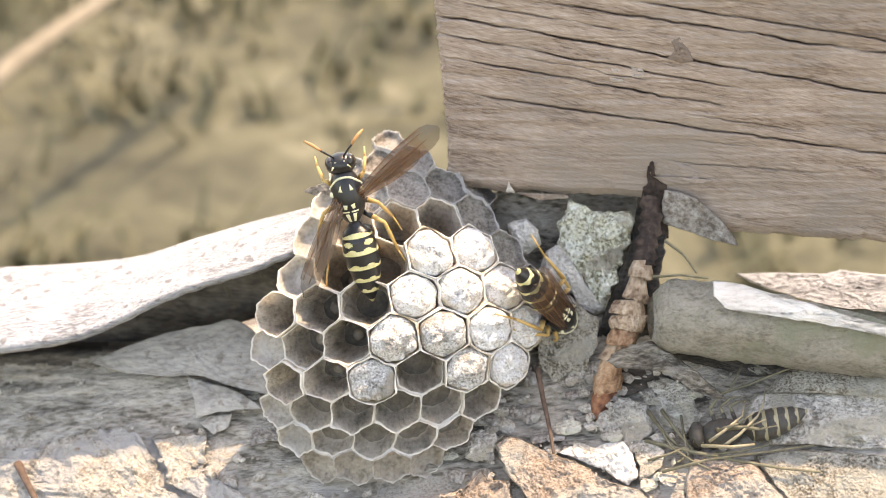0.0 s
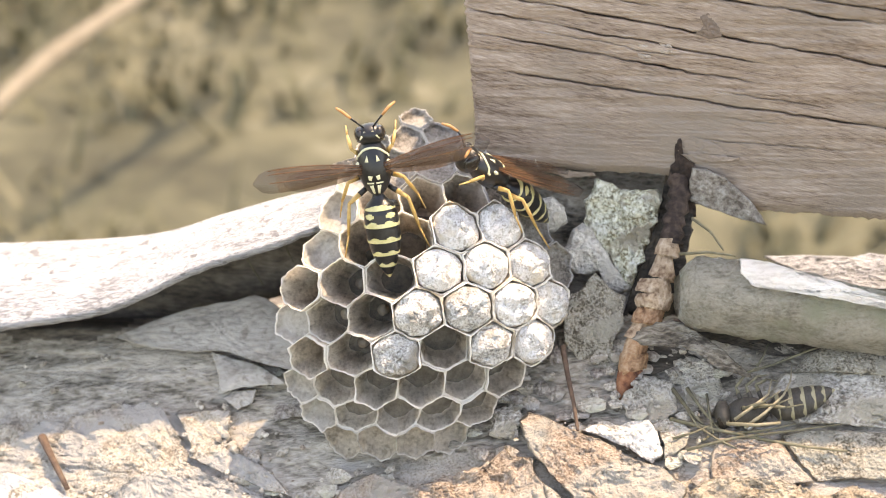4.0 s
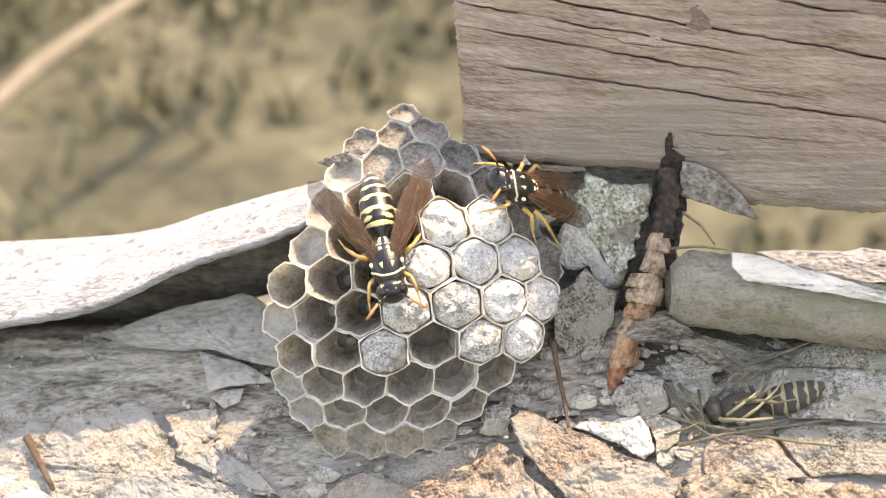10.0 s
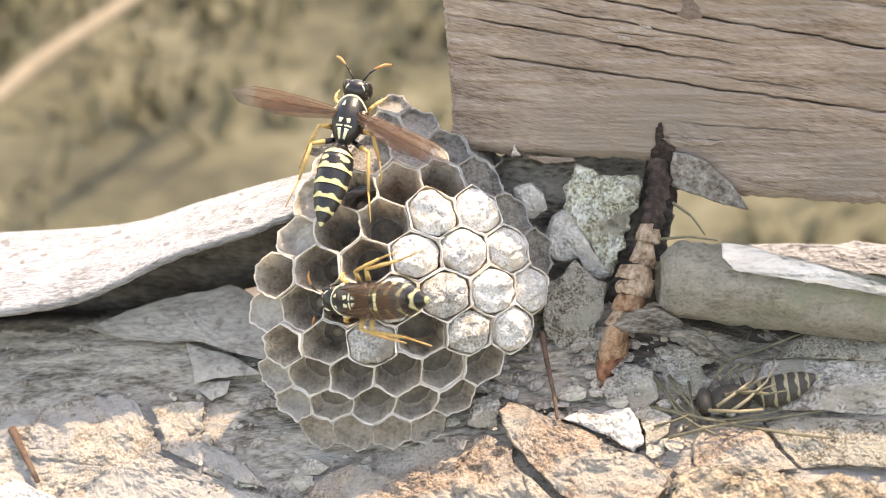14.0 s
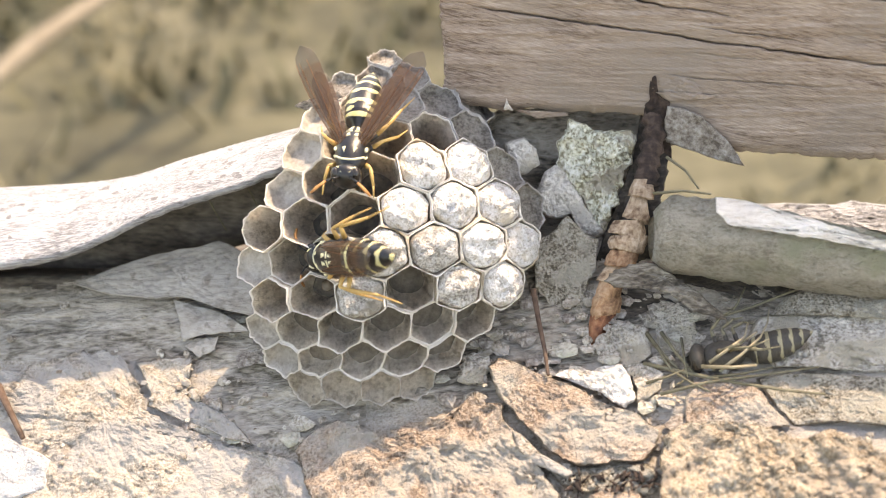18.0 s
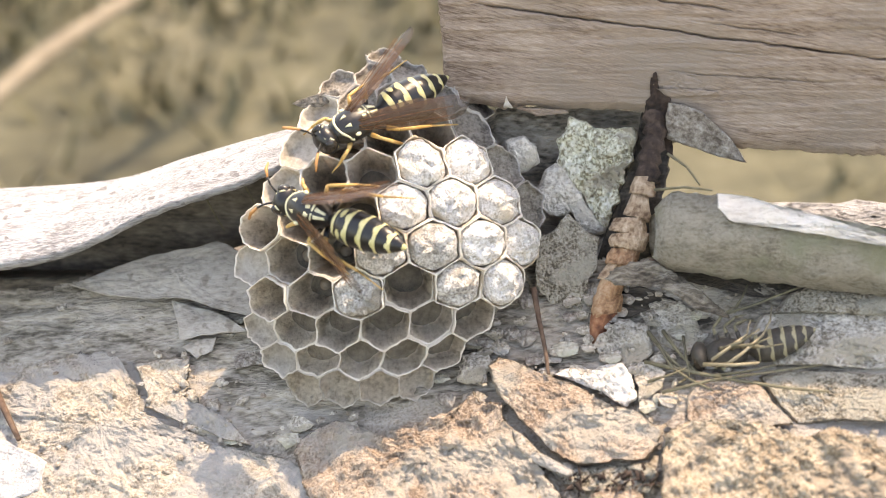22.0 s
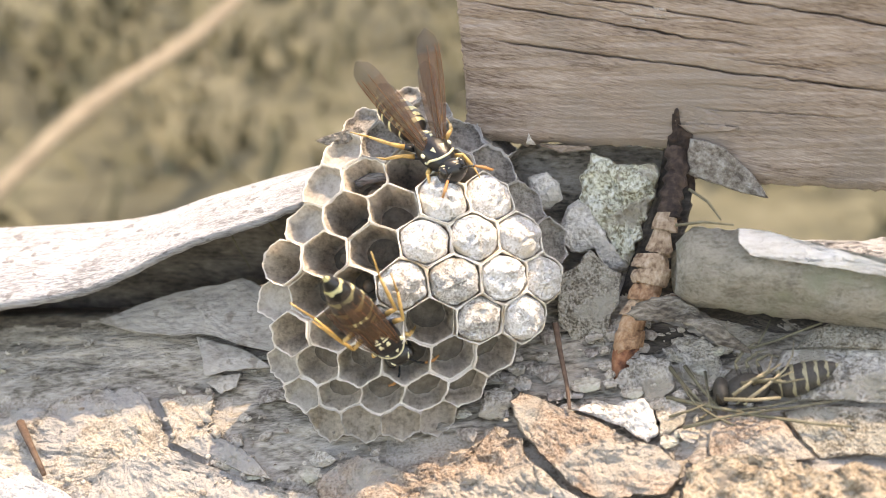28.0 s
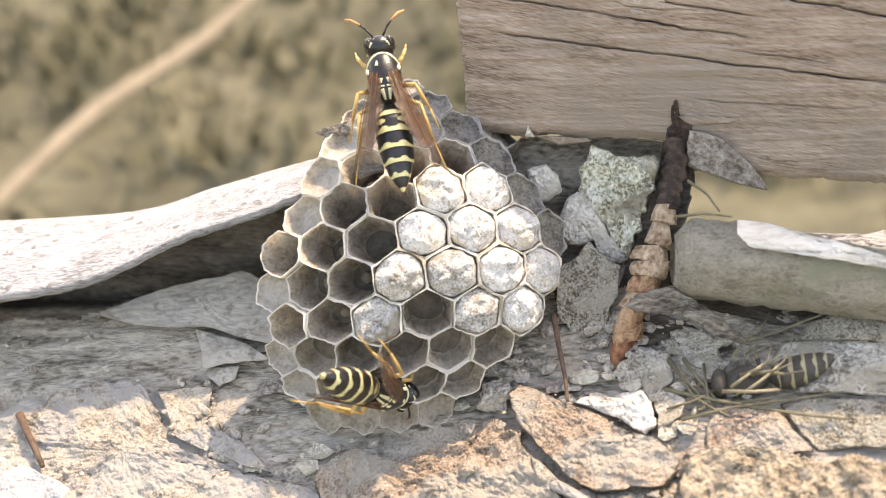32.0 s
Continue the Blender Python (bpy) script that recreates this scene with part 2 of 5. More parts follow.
M_BLACK = material("black_shell", [(0.006, 0.006, 0.006), (0.016, 0.015, 0.014)], 900, (1, 1, 1), 0.32, 0.12, 3000)
M_YELLOWSHELL = material("yellow_shell", [(0.50, 0.44, 0.18), (0.66, 0.60, 0.33)], 900, (1, 1, 1), 0.4, 0.12, 3000)
M_LEG = material("orange_leg", [(0.46, 0.25, 0.07), (0.60, 0.40, 0.15)], 900, (1, 1, 1), 0.45, 0.1, 3000)
M_EYE = material("dark_eye", [(0.015, 0.012, 0.01), (0.03, 0.025, 0.02)], 900, (1, 1, 1), 0.18, 0.1, 3000)
M_WING = clear("amber_wing", (0.18, 0.10, 0.058), 0.66, 0.2)
M_WINGTIP = clear("smoky_wing_tip", (0.085, 0.060, 0.045), 0.58, 0.3)
M_VEIN = material("wing_vein", [(0.10, 0.04, 0.02), (0.18, 0.08, 0.03)], 900)
M_STEM = material("dry_stem", [(0.10, 0.088, 0.052), (0.21, 0.19, 0.125)], 500, (1, 1, 1), 0.8, 0.3)
M_TWIG = material("brown_twig", [(0.07, 0.04, 0.028), (0.18, 0.115, 0.078)], 500, (1, 1, 1), 0.85, 0.4)
M_FEELER = material("orange_feeler", [(0.42, 0.17, 0.05), (0.56, 0.27, 0.10)], 900, (1, 1, 1), 0.5, 0.1, 3000)
M_CREAM = material("cream_shell", [(0.62, 0.57, 0.34), (0.76, 0.72, 0.50)], 900, (1, 1, 1), 0.4, 0.1, 3000)
M_FADED = material("faded_black_shell", [(0.026, 0.023, 0.018), (0.066, 0.058, 0.046)], 700, (1, 1, 1), 0.6, 0.2, 3000)
M_FADEDLEG = material("faded_leg", [(0.23, 0.192, 0.118), (0.34, 0.292, 0.195)], 900, (1, 1, 1), 0.55, 0.1, 3000)
M_FADEDYELLOW = material("faded_yellow_shell", [(0.22, 0.196, 0.118), (0.31, 0.28, 0.178)], 700, (1, 1, 1), 0.6, 0.2, 3000)
M_STALK = material("pale_stalk", [(0.17, 0.136, 0.094), (0.265, 0.22, 0.157)], 60, (1, 1, 1), 0.8, 0.2)
M_SOIL = material("meadow_ground", [(0.034, 0.032, 0.018), (0.062, 0.059, 0.034), (0.094, 0.088, 0.052), (0.15, 0.139, 0.092)], 7, (1, 1, 1), 0.95, 0.2, 60)
M_GRASS = material("dry_grass", [(0.048, 0.050, 0.020), (0.100, 0.092, 0.048), (0.180, 0.160, 0.098)], 8, (1, 1, 1), 0.8, 0.0, 70)


def let_through(m, share, tint=1.0):
    """Thin paper or silk: part of the light passes through the sheet."""
    n, l = m.node_tree.nodes, m.node_tree.links
    b = n["Principled BSDF"]
    tr = n.new("ShaderNodeBsdfTranslucent")
    l.new(b.inputs["Base Color"].links[0].from_socket, tr.inputs["Color"])
    mx = n.new("ShaderNodeMixShader")
    mx.inputs[0].default_value = share
    l.new(b.outputs[0], mx.inputs[1])
    l.new(tr.outputs[0], mx.inputs[2])
    l.new(mx.outputs[0], n["Material Output"].inputs[0])


let_through(M_PAPER, 0.5)
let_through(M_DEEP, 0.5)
let_through(M_OLDPAPER, 0.25)
let_through(M_RIM, 0.35)
let_through(M_PALE, 0.5)
let_through(M_WING, 0.3)


def link(name, bm, mats, parent=None, smooth=True):
    me = bpy.data.meshes.new(name)
    bm.to_mesh(me)
    bm.free()
    for m in mats if isinstance(mats, (list, tuple)) else [mats]:
        me.materials.append(m)
    if smooth:
        me.polygons.foreach_set("use_smooth", [True] * len(me.polygons))
    ob = new(name, me)
    ob.parent = parent
    return ob


def part(name, bm, mats, parent, label=""):
    ob = link(name, bm, mats, parent)
    return tagged(ob, label) if label else ob


def thing(name, label, category, place=(0, 0, 0), group="", kind=""):
    ob = new(name)
    ob.location = place
    ob.empty_display_size = 0.005
    return tagged(ob, label, category, group, kind)


def grid_faces(bm, rows, mat=0, closed=False):
    """Faces between rows of vertices of one length."""
    for a, b in zip(rows, rows[1:]):
        n = len(a)
        for i in range(n if closed else n - 1):
            f = bm.faces.new((a[i], a[(i + 1) % n], b[(i + 1) % n], b[i]))
            f.material_index = mat


def tube(bm, points, radii, sides=8, mat=0, cap=True):
    """A tapering round rod through the points."""
    rows = []
    points = [Vector(p) for p in points]
    side = None
    for i, p in enumerate(points):
        t = (points[min(i + 1, len(points) - 1)] - points[max(i - 1, 0)]).normalized()
        if side is None:
            side = t.orthogonal().normalized()
        side = (side - t * side.dot(t)).normalized()
        other = t.cross(side)
        r = radii[i] if isinstance(radii, (list, tuple)) else radii
        rows.append([bm.verts.new(p + (side * math.cos(a) + other * math.sin(a)) * r) for a in (2 * math.pi * k / sides for k in range(sides))])
    grid_faces(bm, rows, mat, True)
    if cap:
        for row in (rows[0][::-1], rows[-1]):
            bm.faces.new(row).material_index = mat
    return rows


# ---- ground ----
def make_ground():
    bm = bmesh.new()
    xs = [-400, -40, -6, -2, -1, 0, 1, 2, 6, 40, 400]
    rows = [[bm.verts.new((x, y, GROUND_Z)) for x in xs] for y in (-400, -40, -6, -1, 0, 1, 2, 3, 6, 40, 400)]
    grid_faces(bm, rows)
    tagged(link("ground", bm, M_SOIL), "dry mottled meadow ground out of focus", "ground", kind="structure")
    rng = random.Random(4)
    bm = bmesh.new()
    for k in range(6500):
        if k < 1500:
            x, y = rng.uniform(-0.75, 0.75), rng.uniform(0.35, 1.9)
        else:
            # thinning out round the near meadow
            x, y = rng.gauss(0, 1.5), rng.gauss(1.1, 1.5)
            if (abs(x) < 0.75 and 0.35 < y < 1.9) or math.hypot(x, y) < 0.35:
                continue
        if noise.noise(Vector((x * 5.5, y * 5.5, 3))) < -0.22:
            continue
        for j in range(5):
            bx, by = x + rng.gauss(0, 0.012), y + rng.gauss(0, 0.012)
            hgt, lean, a = rng.uniform(0.012, 0.045), rng.uniform(0.5, 1.8), rng.uniform(0, 6.3)
            w = rng.uniform(0.0014, 0.004)
            d = Vector((math.cos(a), math.sin(a), 0))
            s = Vector((-d.y, d.x, 0)) * w
            b = Vector((bx, by, GROUND_Z))
            m = b + d * hgt * lean * 0.4 + Vector((0, 0, hgt * 0.65))
            e = b + d * hgt * lean + Vector((0, 0, hgt))
            v = [bm.verts.new(q) for q in (b - s, b + s, m + s * 0.7, m - s * 0.7, e)]
            bm.faces.new(v[:4])
            bm.faces.new((v[3], v[2], v[4]))
    tagged(link("grass", bm, M_GRASS, smooth=False), "dry olive and straw meadow grass out of focus", "grass", kind="stuff")


def make_stalk():
    bm = bmesh.new()
    a, b = at(-690, 778, 64), at(484, -212, 96)
    pts = [a.lerp(b, k / 16) + Vector((0, 0, 0.004 * math.sin(k * 0.9))) for k in range(17)]
    low = Vector((a.x - 0.03, a.y, GROUND_Z))
    tube(bm, [low] + pts, [0.0044] * 10 + [0.0054] + [0.0046] * 7, 8)
    tagged(link("dry_stalk", bm, M_STALK), "pale dry plant stalk leaning over the meadow", "plant stalk")


# ---- board ----
def make_board():
    board = thing("board", "weathered grey brown wooden board with split grain", "board", at(1300, 150, board_d(1300, 150)))
    # the grain runs down to the right along the board's own x
    board.matrix_basis = Matrix.Translation(board.location) @ pose(0, 0, 0, 0, 6.5, -17)
    place = board.matrix_basis.inverted()
    bm = bmesh.new()
    nh, nv = 320, 380
    h0, h1, v0 = 795, 2300, -80

    def lower(h):
        base = 288 + (h - 920) * 0.045 if h < 1190 else 352 + (h - 1190) * 0.066
        return base + 7 * noise.noise(Vector((h * 0.02, 1, 0))) + 4 * noise.noise(Vector((h * 0.09, 4, 0)))

    # splits that run with the grain: height at h = 800, slope, depth, half width, from, to
    splits = [(-30, 0.172, 1.1, 3.0, 795, 2300), (43, 0.172, 0.9, 2.6, 795, 1330), (106, 0.140, 1.0, 3.0, 870, 2300), (-84, 0.147, 1.0, 3.0, 1000, 2300),
              (2, 0.180, 0.8, 2.4, 795, 1360), (-112, 0.15, 0.8, 3.0, 1150, 2300), (70, 0.165, 0.35, 2.0, 795, 900), (88, 0.135, 0.4, 2.0, 1240, 1480),
              (150, 0.10, 0.3, 2.0, 1230, 1400), (-60, 0.165, 0.6, 2.2, 850, 1150), (20, 0.17, 0.4, 1.8, 930, 1200), (205, 0.07, 0.4, 2.0, 1220, 1500)]
    front, back = [], []
    for i in range(nv + 1):
        fr, br = [], []
        for j in range(nh + 1):
            s = i / nv
            side = 804 + 0.095 * min(200, v0 + 455 * s) + 4 * noise.noise(Vector((i * 0.15, 9, 0)))
            h = side + (h1 - side) * (j / nh) ** 1.25
            vb = lower(h)
            v = v0 + (284 - v0) * s / 0.8 if s < 0.8 else 284 + (vb - 284) * (s - 0.8) / 0.2
            r = 0.022 * noise.fractal(Vector((h * 0.0035, v * 0.055, 2)), 1.0, 2.0, 4) + 0.007 * noise.noise(Vector((h * 0.02, v * 0.25, 7)))
            for c, k, dep, wid, ha, hb in splits:
                line = c + (h - 800) * k + 5 * noise.noise(Vector((h * 0.012, c, 0))) + 2 * noise.noise(Vector((h * 0.05, c, 5)))
                fade = min(1, max(0, (h - ha) / 60 + 0.05)) * min(1, max(0, (hb - h) / 60 + 0.05))
                open_ = max(0.15, 0.7 + noise.noise(Vector((h * 0.01, c, 11))))
                r -= 0.18 * dep * fade * open_ * math.exp(-((v - line) / (wid * 0.42)) ** 2)
            edge = max(0, 1 - (vb - v) / 16) ** 2 * 0.10 + max(0, 1 - (h - side) / 9) ** 2 * 0.06
            p = at(h, v, board_d(h, v) - r + edge)
            fr.append(bm.verts.new(place @ p))
            br.append(bm.verts.new(place @ (p + Vector((0.003, 0.013, 0.0)))))
        front.append(fr)
        back.append(br)
    grid_faces(bm, front)
    grid_faces(bm, [r[::-1] for r in back])
    grid_faces(bm, [[r[0] for r in back], [r[0] for r in front]])
    grid_faces(bm, [[r[-1] for r in front], [r[-1] for r in back]])
    grid_faces(bm, [front[-1], back[-1]])
    grid_faces(bm, [back[0], front[0]])
    part("plank", bm, M_BOARD, board)
    # splinters: a loose chip at the lower edge and slivers by the split
    def chip(name, outline, lift, thick, mat, label):
        bm = bmesh.new()
        solid(bm, outline, lambda h, v: board_d(h, v) - lift, thick, (0, 0, 0))
        bm.transform(place)
        part(name, bm, mat, board, label)
    chip("splinter", [(1192, 262), (1240, 262), (1300, 268), (1280, 274), (1215, 276)], 0.0, 0.06, M_BOARD, "thin lifted splinter")
    chip("chip", [(1212, 286), (1232, 286), (1270, 302), (1312, 338), (1330, 362), (1346, 388), (1300, 378), (1250, 360), (1206, 346)], 0.05, 0.10, M_CHIP, "flat grey wood chip")
    chip("knot", [(1222, 14), (1238, 6), (1252, 26), (1266, 50), (1240, 54), (1216, 46), (1230, 30)], -0.03, 0.045, M_KNOT, "dark stain on the board")
    for a, b in ((1112, 64), (1114, 82), (1150, 62), (1152, 74)):
        chip("scuff", [(a, b), (a + 22, b + 3), (a + 24, b + 9), (a + 2, b + 7)], -0.02, 0.035, M_SCUFF, "pale scuff on the board")
    chip("splinter", [(1194, 240), (1206, 230), (1240, 236), (1290, 262), (1250, 268), (1205, 264)], -0.03, 0.05, M_BOARD, "pale lifted splinter")
    chip("splinter", [(928, 290), (932, 272), (937, 284), (944, 292)], 0.0, 0.04, M_TORN, "pale upright splinter")
    chip("splinter", [(946, 292), (1034, 296), (1042, 302), (985, 306)], 0.0, 0.05, M_BOARD, "thin ragged splinter")
    bm = bmesh.new()
    solid(bm, [(1180, 262), (1185, 234), (1190, 228), (1196, 262), (1214, 290), (1220, 372), (1170, 372), (1173, 300)], lambda h, v: board_d(h, v) + 0.02, 0.05, (0, 0, 0), ragged=10)
    bm.transform(place)
    part("rust_stain", bm, M_DARKRUST, board, "dark rust-stained split round the screw")
    return board


def solid(bm, outline, depth, thick, origin, rings=0, n=0, relief=0.04, grain=0.05, ragged=3.0, round_=0.35, seed=1.0, cracks=0.0, crumb=0.0, size=24.0):
    """A slab or stone with an uneven outline: its face lies thick cm in front of depth(h, v)."""
    pts = [Vector(p) for p in outline]
    cx, cy = sum(p.x for p in pts) / len(pts), sum(p.y for p in pts) / len(pts)
    lens = [(pts[(i + 1) % len(pts)] - p).length for i, p in enumerate(pts)]
    total, ring = sum(lens), []
    far = max((p - Vector((cx, cy))).length for p in pts)
    fine = 1.7 if crumb else 1.0
    rings, n = rings or int(min(60 * fine, max(10, far * fine / 7))), n or int(min(220 * fine, max(48, total * fine / 9)))
    for k in range(n):
        s = total * k / n
        i = 0
        while s > lens[i]:
            s -= lens[i]
            i += 1
        q = pts[i].lerp(pts[(i + 1) % len(pts)], s / lens[i])
        out = (q - Vector((cx, cy))).normalized()
        q = q + out * ragged * (noise.noise(Vector((q.x * 0.05, q.y * 0.05, seed))) + 0.7 * noise.noise(Vector((q.x * 0.16, q.y * 0.16, seed))))
        ring.append(q)
    rows = []
    for j in range(rings + 3):
        row = []
        for q in ring:
            if j == 0:
                s, f = 0.985, -0.25
            elif j == 1:
                s, f = 1.0, 0.35
            elif j == 2:
                s, f = 1 - 0.12 * round_, 0.92
            else:
                u = (j - 2) / rings
                s, f = (1 - 0.12 * round_) * (1 - u) + 0.03, 0.92 + (0.08 + round_ * 0.3) * math.sin(u * math.pi / 2)
            h, v = cx + (q.x - cx) * s, cy + (q.y - cy) * s
            r = (relief * noise.fractal(Vector((h * 0.022, v * 0.022, seed)), 0.9, 2.0, 7) + grain * 0.4 * noise.noise(Vector((h * 0.19, v * 0.19, seed)))) if j > 1 else 0
            if j > 1 and cracks:
                w = abs(noise.noise(Vector((h * 0.011, v * 0.011, seed + 3))) + 0.3 * noise.noise(Vector((h * 0.05, v * 0.05, seed))))
                r -= cracks * max(0, 1 - w / 0.05)
            if j > 1 and crumb:
                # broken lumps of two sizes with sunk joints
                bend = 0.9 * noise.noise(Vector((h * 0.9 / size, v * 0.9 / size, seed)))
                for k in (0.6, 1.5, 3.1):
                    gap, spots_ = noise.voronoi(Vector((h * k / size + bend, v * k * 1.25 / size - bend, seed)))
                    r += crumb * 0.7 / k * (1.3 * noise.noise(spots_[0] * 7.3) * min(1, (gap[1] - gap[0]) / 0.25) + 0.4 * noise.noise(Vector((h * k * 2 / size, v * k * 2 / size, seed + k))))
            row.append(bm.verts.new(at(h, v, depth(h, v) - thick * f - r) - Vector(origin)))
        rows.append(row)
    grid_faces(bm, rows, 0, True)
    bm.faces.new(rows[-1])
    bm.faces.new(rows[0][::-1])
    bmesh.ops.recalc_face_normals(bm, faces=bm.faces)


def stone(name, outline, thick, mat, label, category, depth=None, flat=False, **kw):
    """A thing of one mesh lying on the ledge, or at the depth given."""
    depth = depth or ledge_d
    cx = sum(p[0] for p in outline) / len(outline)
    cy = sum(p[1] for p in outline) / len(outline)
    o = at(cx, cy, depth(cx, cy))
    bm = bmesh.new()
    solid(bm, outline, depth, thick, o, seed=cx * 0.01, **kw)
    ob = link(name, bm, mat, smooth=not flat)
    ob.location = o
    return tagged(ob, label, category)


# ---- ledge ----
def make_ledge():
    bm = bmesh.new()
    nh, nv = 360, 220
    h0, h1, v1 = -1300, 2600, 1500

    def crest(h):
        """Where the log's top turns over to its back."""
        bump = lambda c, w: math.exp(-((h - c) / w) ** 4)
        u = min(1, max(0, (h - 1270) / 130))
        return 462 - 120 * bump(850, 260) + 90 * u * u * (3 - 2 * u)
    rows = []
    for i in range(nv + 1):
        row = []
        for j in range(nh + 1):
            h = h0 + (h1 - h0) * (j / nh)
            v = crest(h) + (v1 - crest(h)) * (i / nv) ** 1.15
            r = 0.05 * noise.fractal(Vector((h * 0.004, v * 0.02, 2)), 1.0, 2.0, 5) + 0.035 * noise.fractal(Vector((h * 0.02, v * 0.04, 5)), 0.85, 2.0, 6)
            r += 0.035 * noise.noise(Vector((h * 0.005, v * 0.10, 8))) + 0.02 * noise.noise(Vector((h * 0.012, v * 0.22, 3)))
            d = ledge_d(h, v) - r
            if v > 1150:
                d += ((v - 1150) / 350) ** 2 * 1.2
            hollow = min(1, max(0, (585 - v) / 70)) * min(1, max(0, (640 - h) / 60))
            d += 2.8 * hollow * hollow * (3 - 2 * hollow)
            row.append(bm.verts.new(at(h, v, d)))
        rows.append(row)
    grid_faces(bm, rows)
    bm.faces.ensure_lookup_table()
    for f in bm.faces:
        q = f.calc_center_median() - EYE
        k = q.dot(AHEAD)
        h, v = 784 + LENS * q.x / k, 441 - LENS * q.dot(UP) / k
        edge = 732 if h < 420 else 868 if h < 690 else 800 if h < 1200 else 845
        # log faces in the hollow take the dark colour that paints its shade
        hollow_shade = v < 545 + 55 * min(1, max(0, (300 - h) / 150)) + 18 * noise.noise(Vector((h * 0.02, v * 0.02, 4))) and h < 640
        f.material_index = 2 if hollow_shade else 1 if v > edge + 14 * noise.noise(Vector((h * 0.03, v * 0.03, 0))) else 0
    low = [bm.verts.new((v.co.x, v.co.y, GROUND_Z - 0.01)) for v in rows[-1]]
    grid_faces(bm, [rows[-1], low])
    high = [bm.verts.new((v.co.x, v.co.y, GROUND_Z - 0.01)) for v in rows[0]]
    grid_faces(bm, [high, rows[0]])
    for k, s in ((0, 1), (-1, -1)):
        edge = [low[k]] + [r[k] for r in rows[::-1]] + [high[k]]
        bm.faces.new(edge[::s])
    tagged(link("ledge", bm, [M_LOG, M_PLASTER, M_HOLLOWSHADE]), "grey weathered rotten log top with crumbling surface", "ledge", kind="structure")


def make_back_beam():
    bm = bmesh.new()
    solid(bm, [(560, 352), (700, 325), (875, 318), (915, 286), (1000, 284), (1110, 286), (1196, 300), (1200, 470), (1050, 520), (900, 500), (560, 500)], lambda h, v: 19.75 - 0.0012 * (h - 1000), 0.4, (0, 0, 0), ragged=5, relief=0.06)
    tagged(link("beam", bm, M_LOG), "dark weathered beam behind the comb", "beam")


make_back_beam()
make_ground()
make_stalk()
make_board()
make_ledge()


# ---- stones, slabs and flakes on the ledge ----
def make_stones():
    def lifted(k):
        return lambda h, v: ledge_d(h, v) - k

    stone("brown_stone", [(905, 740), (920, 724), (950, 732), (1000, 756), (1060, 776), (1110, 806), (1160, 822), (1206, 856), (1200, 886), (1178, 908), (1100, 914), (1060, 920), (1010, 886), (960, 836), (918, 785)], 0.24, M_BROWN, "rough orange brown stone with grey crust on the ledge", "stone", relief=0.09, cracks=0.03, grain=0.05, ragged=5, round_=0.2, crumb=0.035, size=44)
    stone("white_stone", [(1018, 756), (1050, 744), (1085, 748), (1105, 738), (1140, 738), (1152, 762), (1164, 792), (1158, 808), (1146, 818), (1120, 800), (1092, 786), (1060, 770)], 0.16, M_WHITE, "small bright white stone among the rubble", "stone", relief=0.10, ragged=6, crumb=0.05, size=20)
    stone("pebble", [(1150, 740), (1180, 735), (1212, 752), (1205, 782), (1185, 798), (1164, 806), (1164, 782)], 0.12, M_GREY, "grey angular pebble among the rubble", "stone", relief=0.08)
    stone("yellow_stone", [(1205, 900), (1212, 862), (1250, 840), (1320, 836), (1386, 846), (1446, 868), (1506, 852), (1560, 872), (1640, 920), (1760, 950), (1760, 1100), (1480, 1160), (1280, 1130), (1205, 1010)], 0.30, M_YELLOW, "rough yellow sandstone lump in the sun", "stone", relief=0.12, grain=0.05, cracks=0.03, ragged=8, round_=0.25, crumb=0.05, size=30)
    stone("rust_stone", [(1248, 800), (1262, 766), (1330, 768), (1372, 776), (1396, 806), (1434, 846), (1384, 850), (1280, 846), (1246, 840)], 0.16, M_BROWN, "brown stone in the shade", "stone", relief=0.08, crumb=0.02, size=50)
    stone("orange_stone", [(572, 880), (600, 856), (640, 834), (658, 842), (697, 860), (740, 855), (790, 834), (850, 818), (880, 785), (893, 806), (925, 808), (938, 838), (955, 862), (998, 920), (1036, 970), (1020, 1046), (850, 1060), (640, 1050), (590, 960)], 0.20, M_BROWN, "orange crumbly stone below the comb", "stone", relief=0.10, grain=0.06, cracks=0.03, ragged=7, round_=0.2, crumb=0.06, size=34)
    stone("orange_stone", [(1085, 966), (1110, 956), (1160, 956), (1180, 980), (1186, 1046), (1090, 1056), (1066, 1010)], 0.16, M_BROWN, "small orange stone in a gap of the ledge", "stone", relief=0.08, grain=0.05, crumb=0.04, size=26)
    stone("rubble_piece", [(1000, 905), (1060, 924), (1100, 918), (1180, 912), (1204, 930), (1190, 968), (1130, 962), (1080, 964), (1036, 950)], 0.12, M_SPECK, "gritty brown rubble in a gap between stones", "stone", relief=0.08, ragged=5, crumb=0.05, size=16)
    stone("slate_slab", [(1352, 690), (1372, 652), (1440, 646), (1560, 652), (1700, 660), (1700, 745), (1568, 750), (1480, 742), (1400, 742)], 0.10, M_GREY, "flat pale slab with a dark crack", "stone", cracks=0.05, grain=0.07, relief=0.05)
    stone("shaded_stone", [(1392, 650), (1418, 616), (1460, 602), (1568, 606), (1700, 620), (1700, 664), (1560, 655), (1470, 650)], 0.20, M_SPECK, "rounded brown grey stone under the bark roll", "stone", grain=0.05, relief=0.05, round_=0.7)
    stone("slate_slab", [(1372, 762), (1420, 752), (1480, 752), (1568, 758), (1700, 770), (1700, 852), (1560, 842), (1500, 838), (1440, 846), (1404, 812)], 0.10, M_SPECK, "flat brownish slab beside the stems", "stone", relief=0.05, crumb=0.015, size=60)
